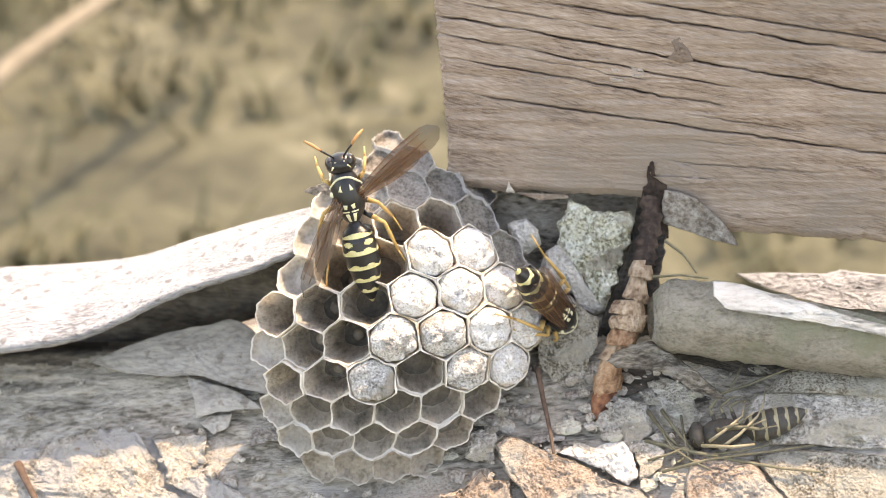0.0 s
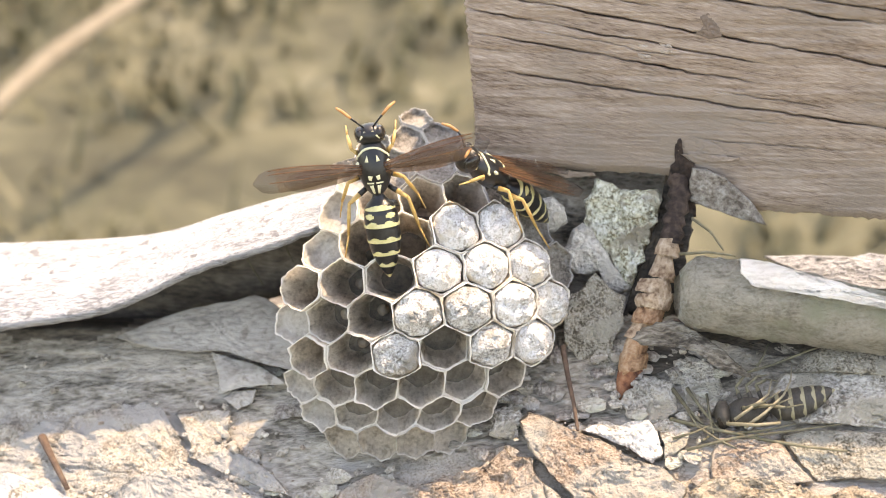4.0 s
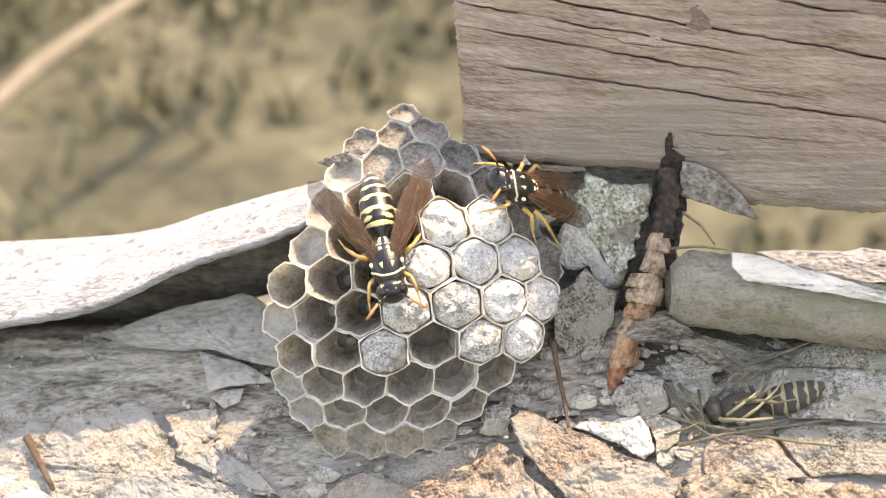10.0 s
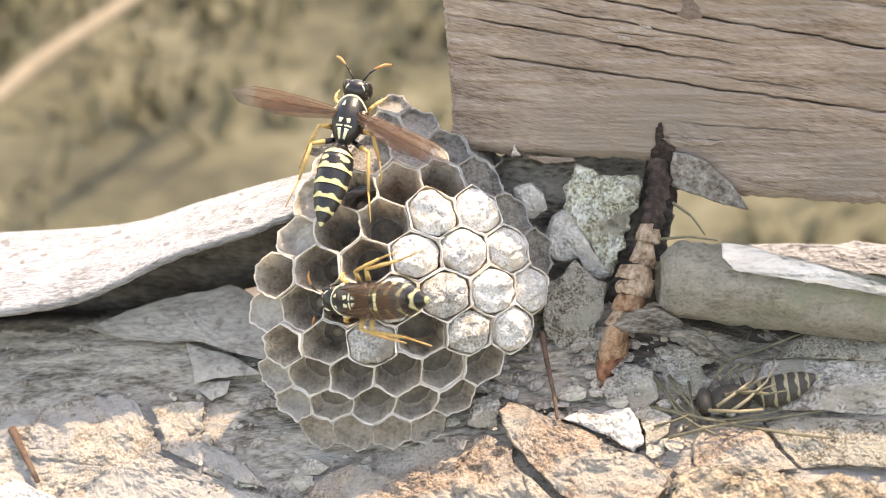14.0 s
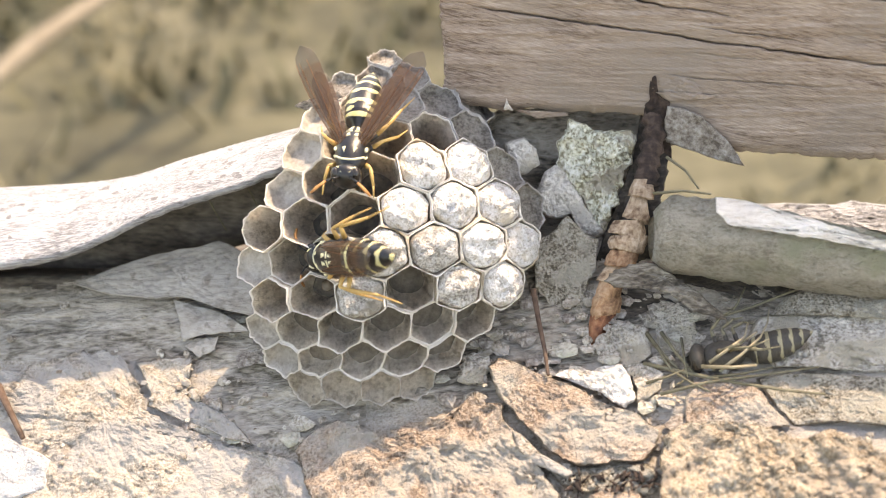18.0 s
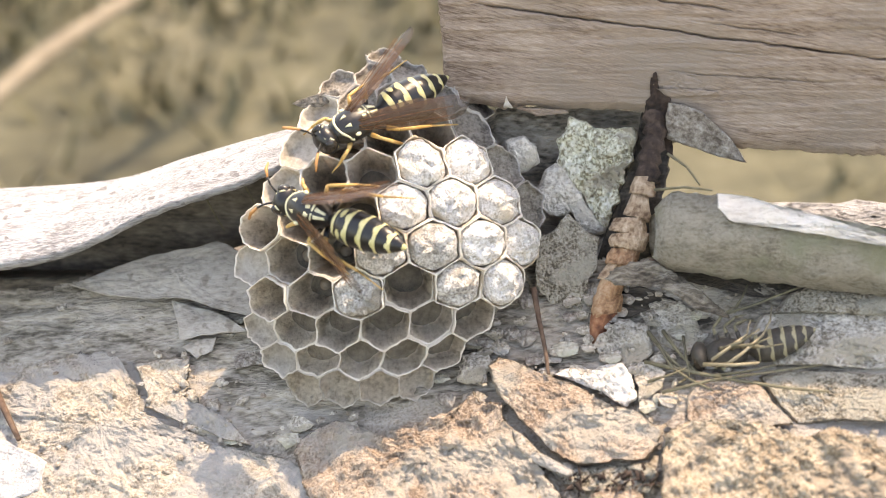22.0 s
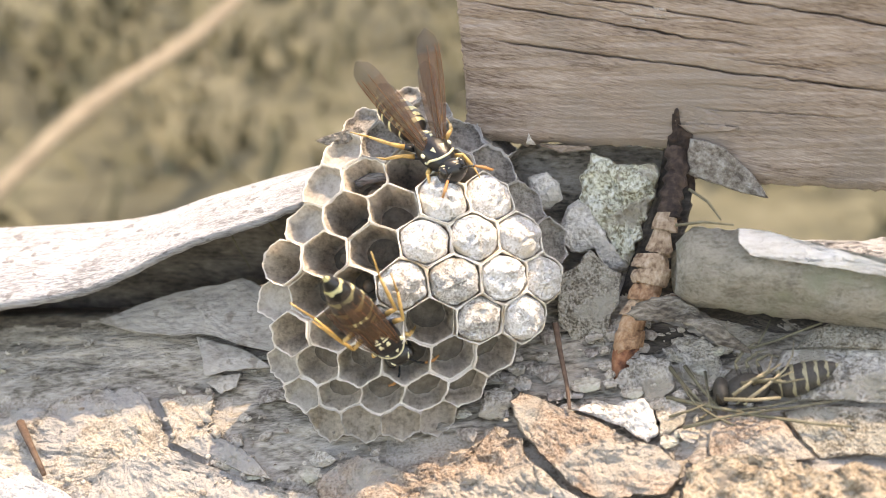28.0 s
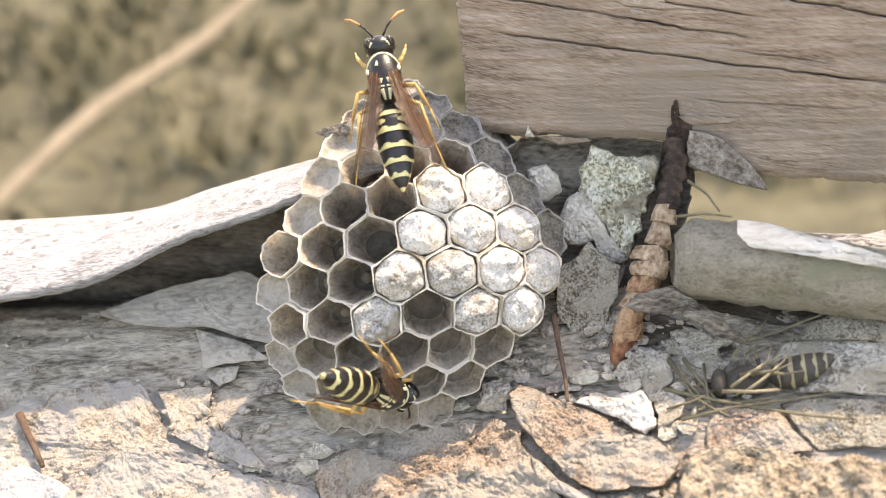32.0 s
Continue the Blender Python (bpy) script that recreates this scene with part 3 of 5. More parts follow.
    stone("slate_slab", [(1180, 632), (1215, 622), (1255, 640), (1272, 690), (1250, 725), (1200, 700)], 0.08, M_GREY, "small flat grey slab by the screw", "stone", relief=0.05)
    stone("rubble_piece", [(1090, 690), (1130, 655), (1180, 668), (1190, 720), (1150, 745), (1095, 735)], 0.10, M_GREY, "pale crumbly rubble piece", "stone", relief=0.12, ragged=6)
    stone("rubble_piece", [(860, 720), (905, 712), (912, 745), (890, 772), (850, 768)], 0.12, M_GREY, "mottled grey rubble piece", "stone", relief=0.1, ragged=5)
    # pieces that stand up behind the comb
    stone("standing_slab", [(985, 545), (990, 520), (1020, 500), (1040, 474), (1060, 494), (1076, 510), (1096, 516), (1090, 542), (1092, 562), (1076, 590), (1068, 622), (1066, 662), (1036, 656), (1010, 632), (984, 600)], 0.12, M_SPECK, "upright speckled grey brown stone flake", "stone", depth=lambda h, v: 18.55 + 0.0006 * (600 - v) - 0.001 * (h - 1030), relief=0.05, ragged=4, round_=0.1, crumb=0.012, size=20)
    stone("lichen_stone", [(1042, 308), (1070, 314), (1082, 326), (1145, 327), (1160, 340), (1152, 362), (1154, 382), (1136, 396), (1138, 420), (1126, 430), (1128, 452), (1114, 462), (1116, 480), (1106, 500), (1090, 492), (1062, 442), (1022, 396), (1020, 352)], 0.14, M_LICHEN, "pale stone crusted with green lichen", "stone", depth=lambda h, v: 18.85 - 0.0016 * (h - 1080), relief=0.08, grain=0.12, ragged=6, crumb=0.07, size=20)
    stone("grey_stone", [(976, 446), (998, 402), (1016, 386), (1034, 398), (1062, 442), (1092, 486), (1108, 502), (1086, 514), (1058, 500), (1046, 470), (1026, 480), (1000, 478)], 0.14, M_PALEGREY, "pale grey stone under the board", "stone", depth=lambda h, v: 18.9 - 0.001 * (h - 1030), relief=0.08, round_=0.8, crumb=0.02, size=40)
    stone("grey_stone", [(928, 348), (962, 338), (984, 360), (990, 386), (966, 402), (940, 410)], 0.12, M_PALEGREY, "pale round grey stone under the board", "stone", depth=lambda h, v: 18.95, relief=0.04, round_=1.0)
    # rotten wood, its black also painting the shade of the hollow
    stone("dark_hollow_wood", [(1164, 300), (1182, 268), (1214, 280), (1216, 372), (1204, 440), (1186, 560), (1130, 600), (1092, 600), (1086, 562), (1106, 500), (1128, 445), (1150, 385), (1158, 340)], 0.08, M_CAVITY, "rotten wood with painted hollow shade behind the screw", "rotten wood", depth=lambda h, v: 18.8 - 0.0016 * (h - 1150) - 0.0004 * (v - 300), relief=0.08, ragged=6)
    # two thin black sheets that paint the shade under roll and strip
    stone("gap_shade", [(1215, 560), (1290, 566), (1400, 580), (1560, 604), (1720, 624), (1720, 650), (1540, 626), (1440, 616), (1370, 622), (1300, 606), (1230, 590)], 0.06, M_CAVITY, "painted dark shade under the bark roll", "rotten wood", relief=0.06, ragged=8, round_=0.1)
    stone("gap_shade", [(1110, 606), (1160, 600), (1205, 612), (1250, 640), (1300, 662), (1262, 672), (1200, 632), (1165, 644), (1130, 664), (1114, 650)], 0.03, M_CAVITY, "painted dark shade under the curled bark strip", "rotten wood", relief=0.04, ragged=5, round_=0.1)
    # flakes on the log
    stone("bark_flake", [(182, 596), (262, 562), (320, 544), (408, 527), (430, 518), (448, 524), (505, 560), (505, 655), (440, 640), (370, 618), (320, 622), (240, 614)], 0.10, M_FLAKE, "thin grey bark flake lifted off the log", "bark flake", depth=lifted(0.24), relief=0.03, ragged=3, round_=0.1)
    stone("bark_flake", [(355, 622), (420, 640), (450, 650), (490, 678), (430, 682), (372, 694), (368, 660)], 0.06, M_FLAKE, "small grey bark flake on the log", "bark flake", depth=lifted(0.12), relief=0.03, round_=0.1)
    stone("bark_flake", [(376, 706), (395, 690), (435, 688), (428, 712), (402, 724)], 0.06, M_FLAKE, "curled little bark flake on the log", "bark flake", depth=lifted(0.04), relief=0.02)
    # pale crumbly stone in the sun
    stone("pale_stone", [(-420, 790), (-150, 770), (0, 752), (97, 748), (147, 730), (197, 717), (247, 716), (268, 728), (287, 755), (303, 784), (300, 814), (347, 840), (412, 862), (450, 880), (505, 888), (570, 905), (600, 940), (640, 1030), (420, 1090), (-400, 1100)], 0.12, M_PLASTER, "pale crumbly stone with gritty surface", "stone", cracks=0.02, grain=0.05, relief=0.07, ragged=7, round_=0.1, crumb=0.04, size=36)
    stone("pale_stone", [(291, 733), (330, 726), (392, 722), (366, 752), (357, 775), (390, 795), (447, 825), (475, 850), (500, 880), (450, 868), (412, 850), (350, 828), (314, 808), (318, 785), (302, 755)], 0.12, M_PLASTER, "cracked pale stone in the sun", "stone", relief=0.07, ragged=5, round_=0.3, crumb=0.03, size=40)
    stone("white_stone", [(-60, 850), (0, 838), (60, 860), (150, 905), (140, 960), (60, 985), (-80, 960)], 0.20, M_SUNWHITE, "sunlit white stone lump on the ledge", "stone", relief=0.08, round_=0.6)


def make_chips():
    """Broken chips of stone and wood that fill the ledge between the larger stones."""
    rng = random.Random(5)
    zones = [(880, 1090, 600, 770, 46), (1090, 1340, 620, 770, 30), (430, 560, 640, 740, 14), (560, 700, 830, 900, 10), (820, 900, 690, 800, 8), (1180, 1240, 780, 880, 8), (330, 470, 800, 900, 8)]
    for ha, hb, va, vb, count in zones:
        for k in range(count):
            h, v = rng.uniform(ha, hb), rng.uniform(va, vb)
            r = rng.uniform(8, 26)
            turn, n = rng.uniform(0, 6.3), rng.randint(5, 7)
            outline = [(h + r * rng.uniform(0.6, 1.2) * math.cos(turn + 6.283 * i / n), v + 0.7 * r * rng.uniform(0.6, 1.2) * math.sin(turn + 6.283 * i / n)) for i in range(n)]
            tilt_h, tilt_v = rng.uniform(-0.003, 0.003), rng.uniform(-0.003, 0.003)
            mat = rng.choice([M_GREY, M_GREY, M_CHIP, M_CHIP, M_PLASTER, M_BARK])
            ob = stone("rubble_chip", outline, rng.uniform(0.03, 0.09), mat, "small broken chip among the rubble", "rubble",
                       depth=lambda a, b: ledge_d(a, b) - 0.03 - tilt_h * (a - h) - tilt_v * (b - v), relief=0.02, rings=2, n=n * 2, ragged=1, flat=True)
            tagged(ob, group="rubble chips on the ledge")


def make_bark():
    # bleached bark sheet: front edge and back edge, in plan units
    bm = bmesh.new()
    n, m = 110, 16
    # last points added, unseen behind the comb, to keep sun off the log
    front = [(-900, 660), (-400, 625), (-150, 598), (0, 574), (170, 543), (330, 470), (460, 428), (530, 400), (600, 372), (690, 345)]
    back = [(-900, 450), (-400, 440), (-150, 432), (30, 428), (250, 412), (380, 374), (480, 345), (530, 332), (590, 318), (680, 305)]

    def on(line, s):
        x = s * (len(line) - 1)
        i = min(int(x), len(line) - 2)
        u = x - i
        p0, p1, p2, p3 = (Vector(line[max(0, min(len(line) - 1, i + k))]) for k in (-1, 0, 1, 2))
        return 0.5 * (2 * p1 + (p2 - p0) * u + (2 * p0 - 5 * p1 + 4 * p2 - p3) * u * u + (3 * p1 - p0 - 3 * p2 + p3) * u ** 3)

    o = at(250, 470, 19.6)
    top, under = [], []
    for i in range(n + 1):
        s = i / n
        f, b = on(front, s), on(back, s)
        base = 19.15 - 0.0012 * f.x
        r1, r2 = [], []
        for j in range(m + 1):
            u = j / m
            p = f.lerp(b, u)
            p.y += 3.0 * noise.noise(Vector((p.x * 0.05, 0, 3))) * (1 - u)
            d = base + 1.2 * u - 0.18 * math.sin(math.pi * u) - 0.03 * noise.fractal(Vector((p.x * 0.012, u * 5, 1)), 0.9, 2.0, 4)
            q = at(p.x, p.y, d)
            r1.append(bm.verts.new(q - o))
            r2.append(bm.verts.new(q - o + Vector((0, 0.0006, -0.0011 - 0.0006 * math.sin(math.pi * u)))))
        # unseen flap added down the back edge to block sun and sky
        for k in range(1, 7):
            q2 = q + Vector((0, 0.0012 * math.sin(k * 0.5), -0.0022 * k))
            r1.append(bm.verts.new(q2 - o))
            r2.append(bm.verts.new(q2 - o + Vector((0, -0.0012, 0))))
        top.append(r1)
        under.append(r2)
    grid_faces(bm, [r[:m + 1] for r in top])
    # flap and underside carry the hollow's shade in their dark colour
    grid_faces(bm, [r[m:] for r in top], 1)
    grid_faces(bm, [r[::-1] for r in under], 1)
    grid_faces(bm, [[r[0] for r in top], [r[0] for r in under]])
    grid_faces(bm, [[r[-1] for r in under], [r[-1] for r in top]])
    grid_faces(bm, [top[-1], under[-1]])
    grid_faces(bm, [under[0], top[0]])
    bmesh.ops.recalc_face_normals(bm, faces=bm.faces)
    bark = link("bark_sheet", bm, [M_BLEACHED, M_HOLLOWSHADE])
    bark.location = o
    tagged(bark, "sun-bleached white bark sheet curling off the log", "bark")

    # grey branch with a torn bleached stripe
    branch = thing("bark_roll", "grey green bark roll with torn pale edge", "bark", at(1400, 520, 17.6))
    o = Vector(branch.location)
    bm = bmesh.new()
    rows = []
    for i in range(61):
        h = 1186 + i * 14
        v = 500 + (h - 1196) * 0.115 + (10 * max(0, 1 - i / 7) ** 2)
        c = at(h, v, 17.75 - 0.0012 * (h - 1300))
        brim = math.degrees(math.asin(max(0.2, min(0.9, (v - 441 - 0.25 * max(0, h - 1297)) / 78))))
        rad = 0.0045 * (1 - 0.4 * max(0, 1 - i / 3) ** 2)
        row = []
        for k in range(25):
            a = radians(-215 + (215 + brim) * k / 24)
            rr = rad * (1 + 0.10 * noise.fractal(Vector((i * 0.25, k * 0.3, 2)), 0.7, 2.0, 5) + 0.05 * noise.noise(Vector((i * 0.8, k * 1.1, 6))))
            row.append(bm.verts.new(c - o + (-AHEAD * math.cos(a) + UP * math.sin(a)) * rr))
        rows.append(row)
    grid_faces(bm, rows)
    bmesh.ops.solidify(bm, geom=bm.faces[:], thickness=0.0007)
    bmesh.ops.recalc_face_normals(bm, faces=bm.faces)
    part("bark", bm, M_BARK, branch)
    bm = bmesh.new()
    solid(bm, [(1297, 447), (1350, 452), (1400, 468), (1450, 481), (1500, 496), (1568, 515), (1760, 560), (1760, 582), (1568, 536), (1480, 520), (1400, 508), (1322, 497), (1302, 476)], lambda h, v: 17.75 - 0.0012 * (h - 1300) - math.sqrt(max(0.03, 0.235 - ((500 + (h - 1196) * 0.115 - v) * 0.00605) ** 2)), 0.03, o, relief=0.03, round_=0.05, ragged=5)
    part("torn_edge", bm, M_TORN, branch, "bleached torn inner bark")
    bm = bmesh.new()
    solid(bm, [(1340, 446), (1420, 443), (1500, 446), (1535, 438), (1580, 446), (1760, 450), (1760, 570), (1600, 530), (1520, 505), (1440, 485), (1370, 462)], lambda h, v: 20.6 - 0.0012 * (h - 1300) - 0.006 * (v - 440), 0.10, o, relief=0.04)
    part("back_edge", bm, M_BLEACHED, branch, "white back rim of the bark")

    stone("bark_strip", [(1104, 592), (1112, 578), (1145, 566), (1180, 558), (1222, 576), (1262, 604), (1300, 638), (1322, 660), (1300, 656), (1262, 646), (1236, 622), (1204, 606), (1160, 594), (1122, 604)], 0.06, M_FIBRE, "curled grey bark strip with ragged edge", "bark", depth=lambda h, v: 17.70 - 0.0004 * (h - 1135) - 0.0035 * (v - 610), relief=0.05, ragged=8, round_=0.3, crumb=0.02, size=16)


def make_screw():
    screw = thing("screw", "rusty broken screw with pale crusted uneven threads", "screw", at(1150, 520, 18.2))
    o = Vector(screw.location)

    def deep(v):
        return 18.35 - 0.0008 * (v - 400)
    # each ring: upper and lower middle, half widths there, turn of its lower edge, material
    rings = [((1172, 412), (1168, 444), 16, 23, 4, M_CRUST), ((1164, 440), (1158, 484), 14, 24, 6, M_CRUST), ((1148, 484), (1143, 513), 26, 32, 8, M_CRUST), ((1147, 511), (1142, 538), 31, 30, 5, M_CRUST),
             ((1140, 536), (1132, 566), 25, 27, 3, M_RUSTTAN), ((1126, 562), (1113, 594), 17, 22, 6, M_CRUST), ((1117, 590), (1109, 622), 20, 23, -4, M_RUSTTAN), ((1110, 618), (1106, 652), 25, 25, -6, M_RUSTTAN), ((1104, 648), (1082, 716), 21, 3, 0, M_RUST)]
    labels = {M_CRUST: "pale crusted thread", M_RUSTTAN: "tan rusted thread", M_RUST: "rust red tapered tip"}
    for q, ((ha, va), (hb, vb), wa, wb, lean, mat) in enumerate(rings):
        bm = bmesh.new()
        rows = []
        steps = 9 if q < 8 else 18
        for i in range(steps + 3):
            u = min(1, i / steps)
            fade = 1.0 if i <= steps else (0.72, 0.4)[i - steps - 1]
            row = []
            for k in range(28):
                ph = 2 * math.pi * k / 28
                bulge = 1 + 0.07 * math.sin(u * math.pi)
                w = (wa + (wb - wa) * u ** 1.2) * bulge * fade
                w *= 1 + 0.13 * noise.noise(Vector((math.cos(ph) * 1.6, math.sin(ph) * 1.6, q * 3 + u))) + 0.08 * noise.noise(Vector((math.cos(ph) * 5, math.sin(ph) * 5, q * 5 + u * 4)))
                h, v = ha + (hb - ha) * u + w * math.cos(ph), va + (vb - va) * u + lean * math.cos(ph) * u + 3 * noise.noise(Vector((ph * 2, q, 4))) * u
                row.append(bm.verts.new(at(h, v, deep(v) - 0.0055 * w * math.sin(ph)) - o))
            rows.append(row)
        grid_faces(bm, rows, 0, True)
        bm.faces.new(rows[-1])
        bm.faces.new(rows[0][::-1])
        bmesh.ops.recalc_face_normals(bm, faces=bm.faces)
        part("thread", bm, mat, screw, labels[mat])
    bm = bmesh.new()
    tube(bm, [at(1190 - 0.10 * max(0, v - 300) + 3 * math.sin(v * 0.06), v, 18.5 - 0.001 * (v - 270)) - o for v in range(272, 432, 8)], [0.0010 + 0.00022 * (k % 3) for k in range(20)], 14)
    part("shank", bm, M_DARKRUST, screw, "dark rusted shank")


def make_stems():
    def stem(name, pts, r, mat, label, category):
        bm = bmesh.new()
        tube(bm, [at(*p) for p in pts], [0.85 * r * (1 - 0.6 * i / len(pts)) for i in range(len(pts))], 7)
        tagged(link(name, bm, mat), label, category)
    L = lambda h, v, k=0.1: (h, v, ledge_d(h, v) - k)
    stem("grass_stem", [L(1175, 735, .12), L(1250, 752, .14), L(1330, 768, .14), L(1420, 783, .2), L(1492, 790, .18)], 0.00028, M_STEM, "dry straw-coloured grass stem on the stones", "grass stem")
    stem("grass_stem", [L(1205, 790, .18), L(1290, 768, .16), L(1380, 756, .16), L(1480, 742, .2)], 0.00022, M_STEM, "dry straw-coloured grass stem on the stones", "grass stem")
    stem("grass_stem", [L(1180, 682, .12), L(1205, 715, .14), L(1235, 745, .12)], 0.0003, M_STEM, "short dry grass stem on the stones", "grass stem")
    stem("grass_stem", [L(1205, 680, .14), L(1230, 715, .16), L(1262, 752, .14)], 0.00026, M_STEM, "short dry grass stem on the stones", "grass stem")
    stem("grass_stem", [L(1300, 655, .15), L(1360, 636, .16), L(1420, 612, .18), L(1440, 605, .2)], 0.0002, M_STEM, "thin dry grass stem on the slab", "grass stem")
    for a, b, c, d in ((1215, 742, 1300, 790), (1240, 690, 1252, 760), (1290, 760, 1400, 742), (1195, 700, 1228, 752), (1330, 640, 1350, 600), (1180, 770, 1260, 740)):
        stem("grass_stem", [L(a, b, .14), L((a + c) / 2, (b + d) / 2 + 3, .17), L(c, d, .15)], 0.00018, M_STEM, "short dry grass stem on the stones", "grass stem")
    stem("twig", [L(982, 605, .5), L(992, 660, .3), L(1003, 710, .22), L(1010, 756, .3)], 0.0004, M_TWIG, "thin reddish brown twig beside the comb", "twig")
    stem("twig", [L(1180, 560, .6), L(1225, 565, .5), L(1275, 568, .4)], 0.0003, M_TWIG, "thin twig under the bark roll", "twig")
    # dark litter in the gap between the large stones
    rng = random.Random(31)
    bm = bmesh.new()
    for k in range(46):
        h = rng.uniform(1050, 1200)
        v = rng.uniform(932, 962) - 0.05 * (h - 1040)
        a, n = rng.uniform(0, 6.28), rng.uniform(6, 22)
        p, q = L(h, v, rng.uniform(0.10, 0.20)), L(h + n * math.cos(a), v + n * math.sin(a), rng.uniform(0.10, 0.24))
        tube(bm, [at(*p), at(*q)], [rng.uniform(0.0001, 0.0004), 0.00008], 5)
    tagged(link("litter", bm, M_DARKRUST), "dark plant litter in a gap between stones", "litter", kind="stuff")
    stone("husk", [(948, 852), (966, 862), (1000, 896), (1040, 918), (1060, 930), (1046, 938), (1004, 922), (968, 898), (950, 872)], 0.14, M_PLASTER, "pale husk wedged between two stones", "husk", depth=lambda h, v: ledge_d(h, v) - 0.12, relief=0.04, ragged=3, round_=0.6)
    stem("twig", [L(52, 775, .22), L(70, 812, .24), L(98, 868, .22)], 0.0006, M_TWIG, "brown twig piece on pale stone", "twig")
    stem("twig", [(413, 443, 19.5), (428, 472, 19.5), (447, 502, 19.6)], 0.00015, M_STEM, "thin root fibre under the bark", "root fibre")
    stem("twig", [(478, 420, 19.5), (490, 440, 19.5), (500, 460, 19.6)], 0.00012, M_STEM, "thin root fibre under the bark", "root fibre")
    stem("twig", [(1190, 440, 17.7), (1240, 436, 17.5), (1290, 442, 17.4)], 0.0002, M_STEM, "pale fibre on the bark roll", "root fibre")
    stem("twig", [(1212, 376, 17.9), (1245, 400, 17.7), (1268, 432, 17.5)], 0.0002, M_STEM, "pale fibre on the bark roll", "root fibre")


def make_crumbs():
    """Loose grit and chips: the larger ones as things, the rest as stuff."""
    rng = random.Random(23)
    zones = [(870, 1240, 600, 800, 70), (430, 680, 760, 880, 60), (1180, 1560, 600, 700, 25), (20, 460, 740, 1000, 110), (640, 1200, 820, 1060, 150), (1200, 1600, 860, 1060, 120), (0, 480, 620, 720, 20)]
    for mat, share, label in ((M_GREY, 0, "loose grey grit and chips on the log"), (M_PLASTER, 1, "loose pale grit on the stones"), (M_BROWN, 2, "loose brown grit on the stones")):
        bm = bmesh.new()
        for ha, hb, va, vb, count in zones:
            for k in range(count):
                h, v = rng.uniform(ha, hb), rng.uniform(va, vb)
                pick = rng.random()
                sunny = va > 700
                kind = (1 if pick < 0.6 else 2 if pick < 0.8 else 0) if sunny else (0 if pick < 0.75 else 1)
                r = 0.00019 * rng.uniform(0.6, 1.0) / rng.uniform(0.25, 1.0)
                if kind != share:
                    continue
                c = at(h, v, ledge_d(h, v) - rng.uniform(0.04, 0.14))
                made = bmesh.ops.create_icosphere(bm, subdivisions=1, radius=r)
                sc = Vector((rng.uniform(0.7, 1.6), rng.uniform(0.7, 1.4), rng.uniform(0.4, 0.9)))
                turn = Euler((rng.uniform(-0.6, 0.6), rng.uniform(-0.6, 0.6), rng.uniform(0, 6))).to_matrix()
                for q in made["verts"]:
                    u = q.co * (1 + 0.5 * noise.noise(q.co / r + Vector((k, h, 0))))
                    q.co = turn @ Vector((u.x * sc.x, u.y * sc.y, u.z * sc.z)) + c
        tagged(link("grit", bm, mat, smooth=False), label, "grit", kind="stuff")


make_stones()
make_chips()
make_crumbs()
make_bark()
make_screw()
make_stems()


# ---- comb ----
def comb(X, Y):
    """The comb's dome: cell steps from its middle to the plan."""
    def plan(X, Y):
        q = (1, X, Y, X * X, X * Y, Y * Y, X ** 3, X * X * Y, X * Y * Y, Y ** 3)
        return (sum(a * b for a, b in zip((723.4, 87.47, -9.10, 0.035, 0.696, -2.435, -1.112, 0.443, -1.526, 0.392), q)),
                sum(a * b for a, b in zip((547.1, -9.26, -80.07, 0.154, -1.432, -1.07, 0.247, 0.828, -0.015, 0.789), q)))
    low = max(Y, -2.9)
    h, v = plan(X, low)
    if Y < low:
        h, v = h + 0.1 * (Y - low) * X * 87, v - 52 * (Y - low)
    j = Vector((X * 1.7, Y * 1.7, 0.5))
    h, v = h + 3.2 * noise.noise(j), v + 3.2 * noise.noise(j + Vector((0, 0, 9)))
    return at(h, v, 17.507 + 0.07 * X * X + (0.07 if Y > 0 else 0.032) * Y * Y + 0.05 * noise.noise(j + Vector((7, 0, 0))))


COMB_FOCUS = at(728, 500, 20.3)
COMB_ROWS = {0: (0.5, 4), 1: (0, 5), 2: (-0.5, 6), 3: (0, 6), 4: (-0.5, 7), 5: (0, 7), 6: (0.5, 6), 7: (1, 5), 8: (1.5, 5), 9: (2, 3), 10: (3.5, 1)}
CAPPED = {(2, 3), (4, 3), (5, 3), (2.5, 4), (3.5, 4), (4.5, 4), (5.5, 4), (3, 5), (4, 5), (5, 5), (3.5, 6), (4.5, 6)}
# cells of the comb's edge, which turn their closed grey or pale sides to the front
GREY_SIDES = {(2.5, 8), (3.5, 8), (4.5, 8), (2, 9), (3, 9), (4, 9), (3.5, 10), (5, 7), (5.5, 6), (6, 5), (5.5, 8)}
PALE_SIDES = {(-0.5, 2), (-0.5, 4), (0.5, 6), (1, 7), (1.5, 8), (0, 1)}
LARVAE = {(1, 3), (0.5, 4), (1.5, 4), (1, 5), (1.5, 6), (2, 7)}
HEX = [(math.cos(radians(90 + 60 * k)) * 0.577, math.sin(radians(90 + 60 * k)) * 0.577) for k in range(6)]


def hex_ring(sides=42):
    out = []
    for k in range(6):
        a, b = Vector(HEX[k]), Vector(HEX[(k + 1) % 6])
        for j in range(sides // 6):
            out.append(a.lerp(b, j / (sides // 6)))
    return out


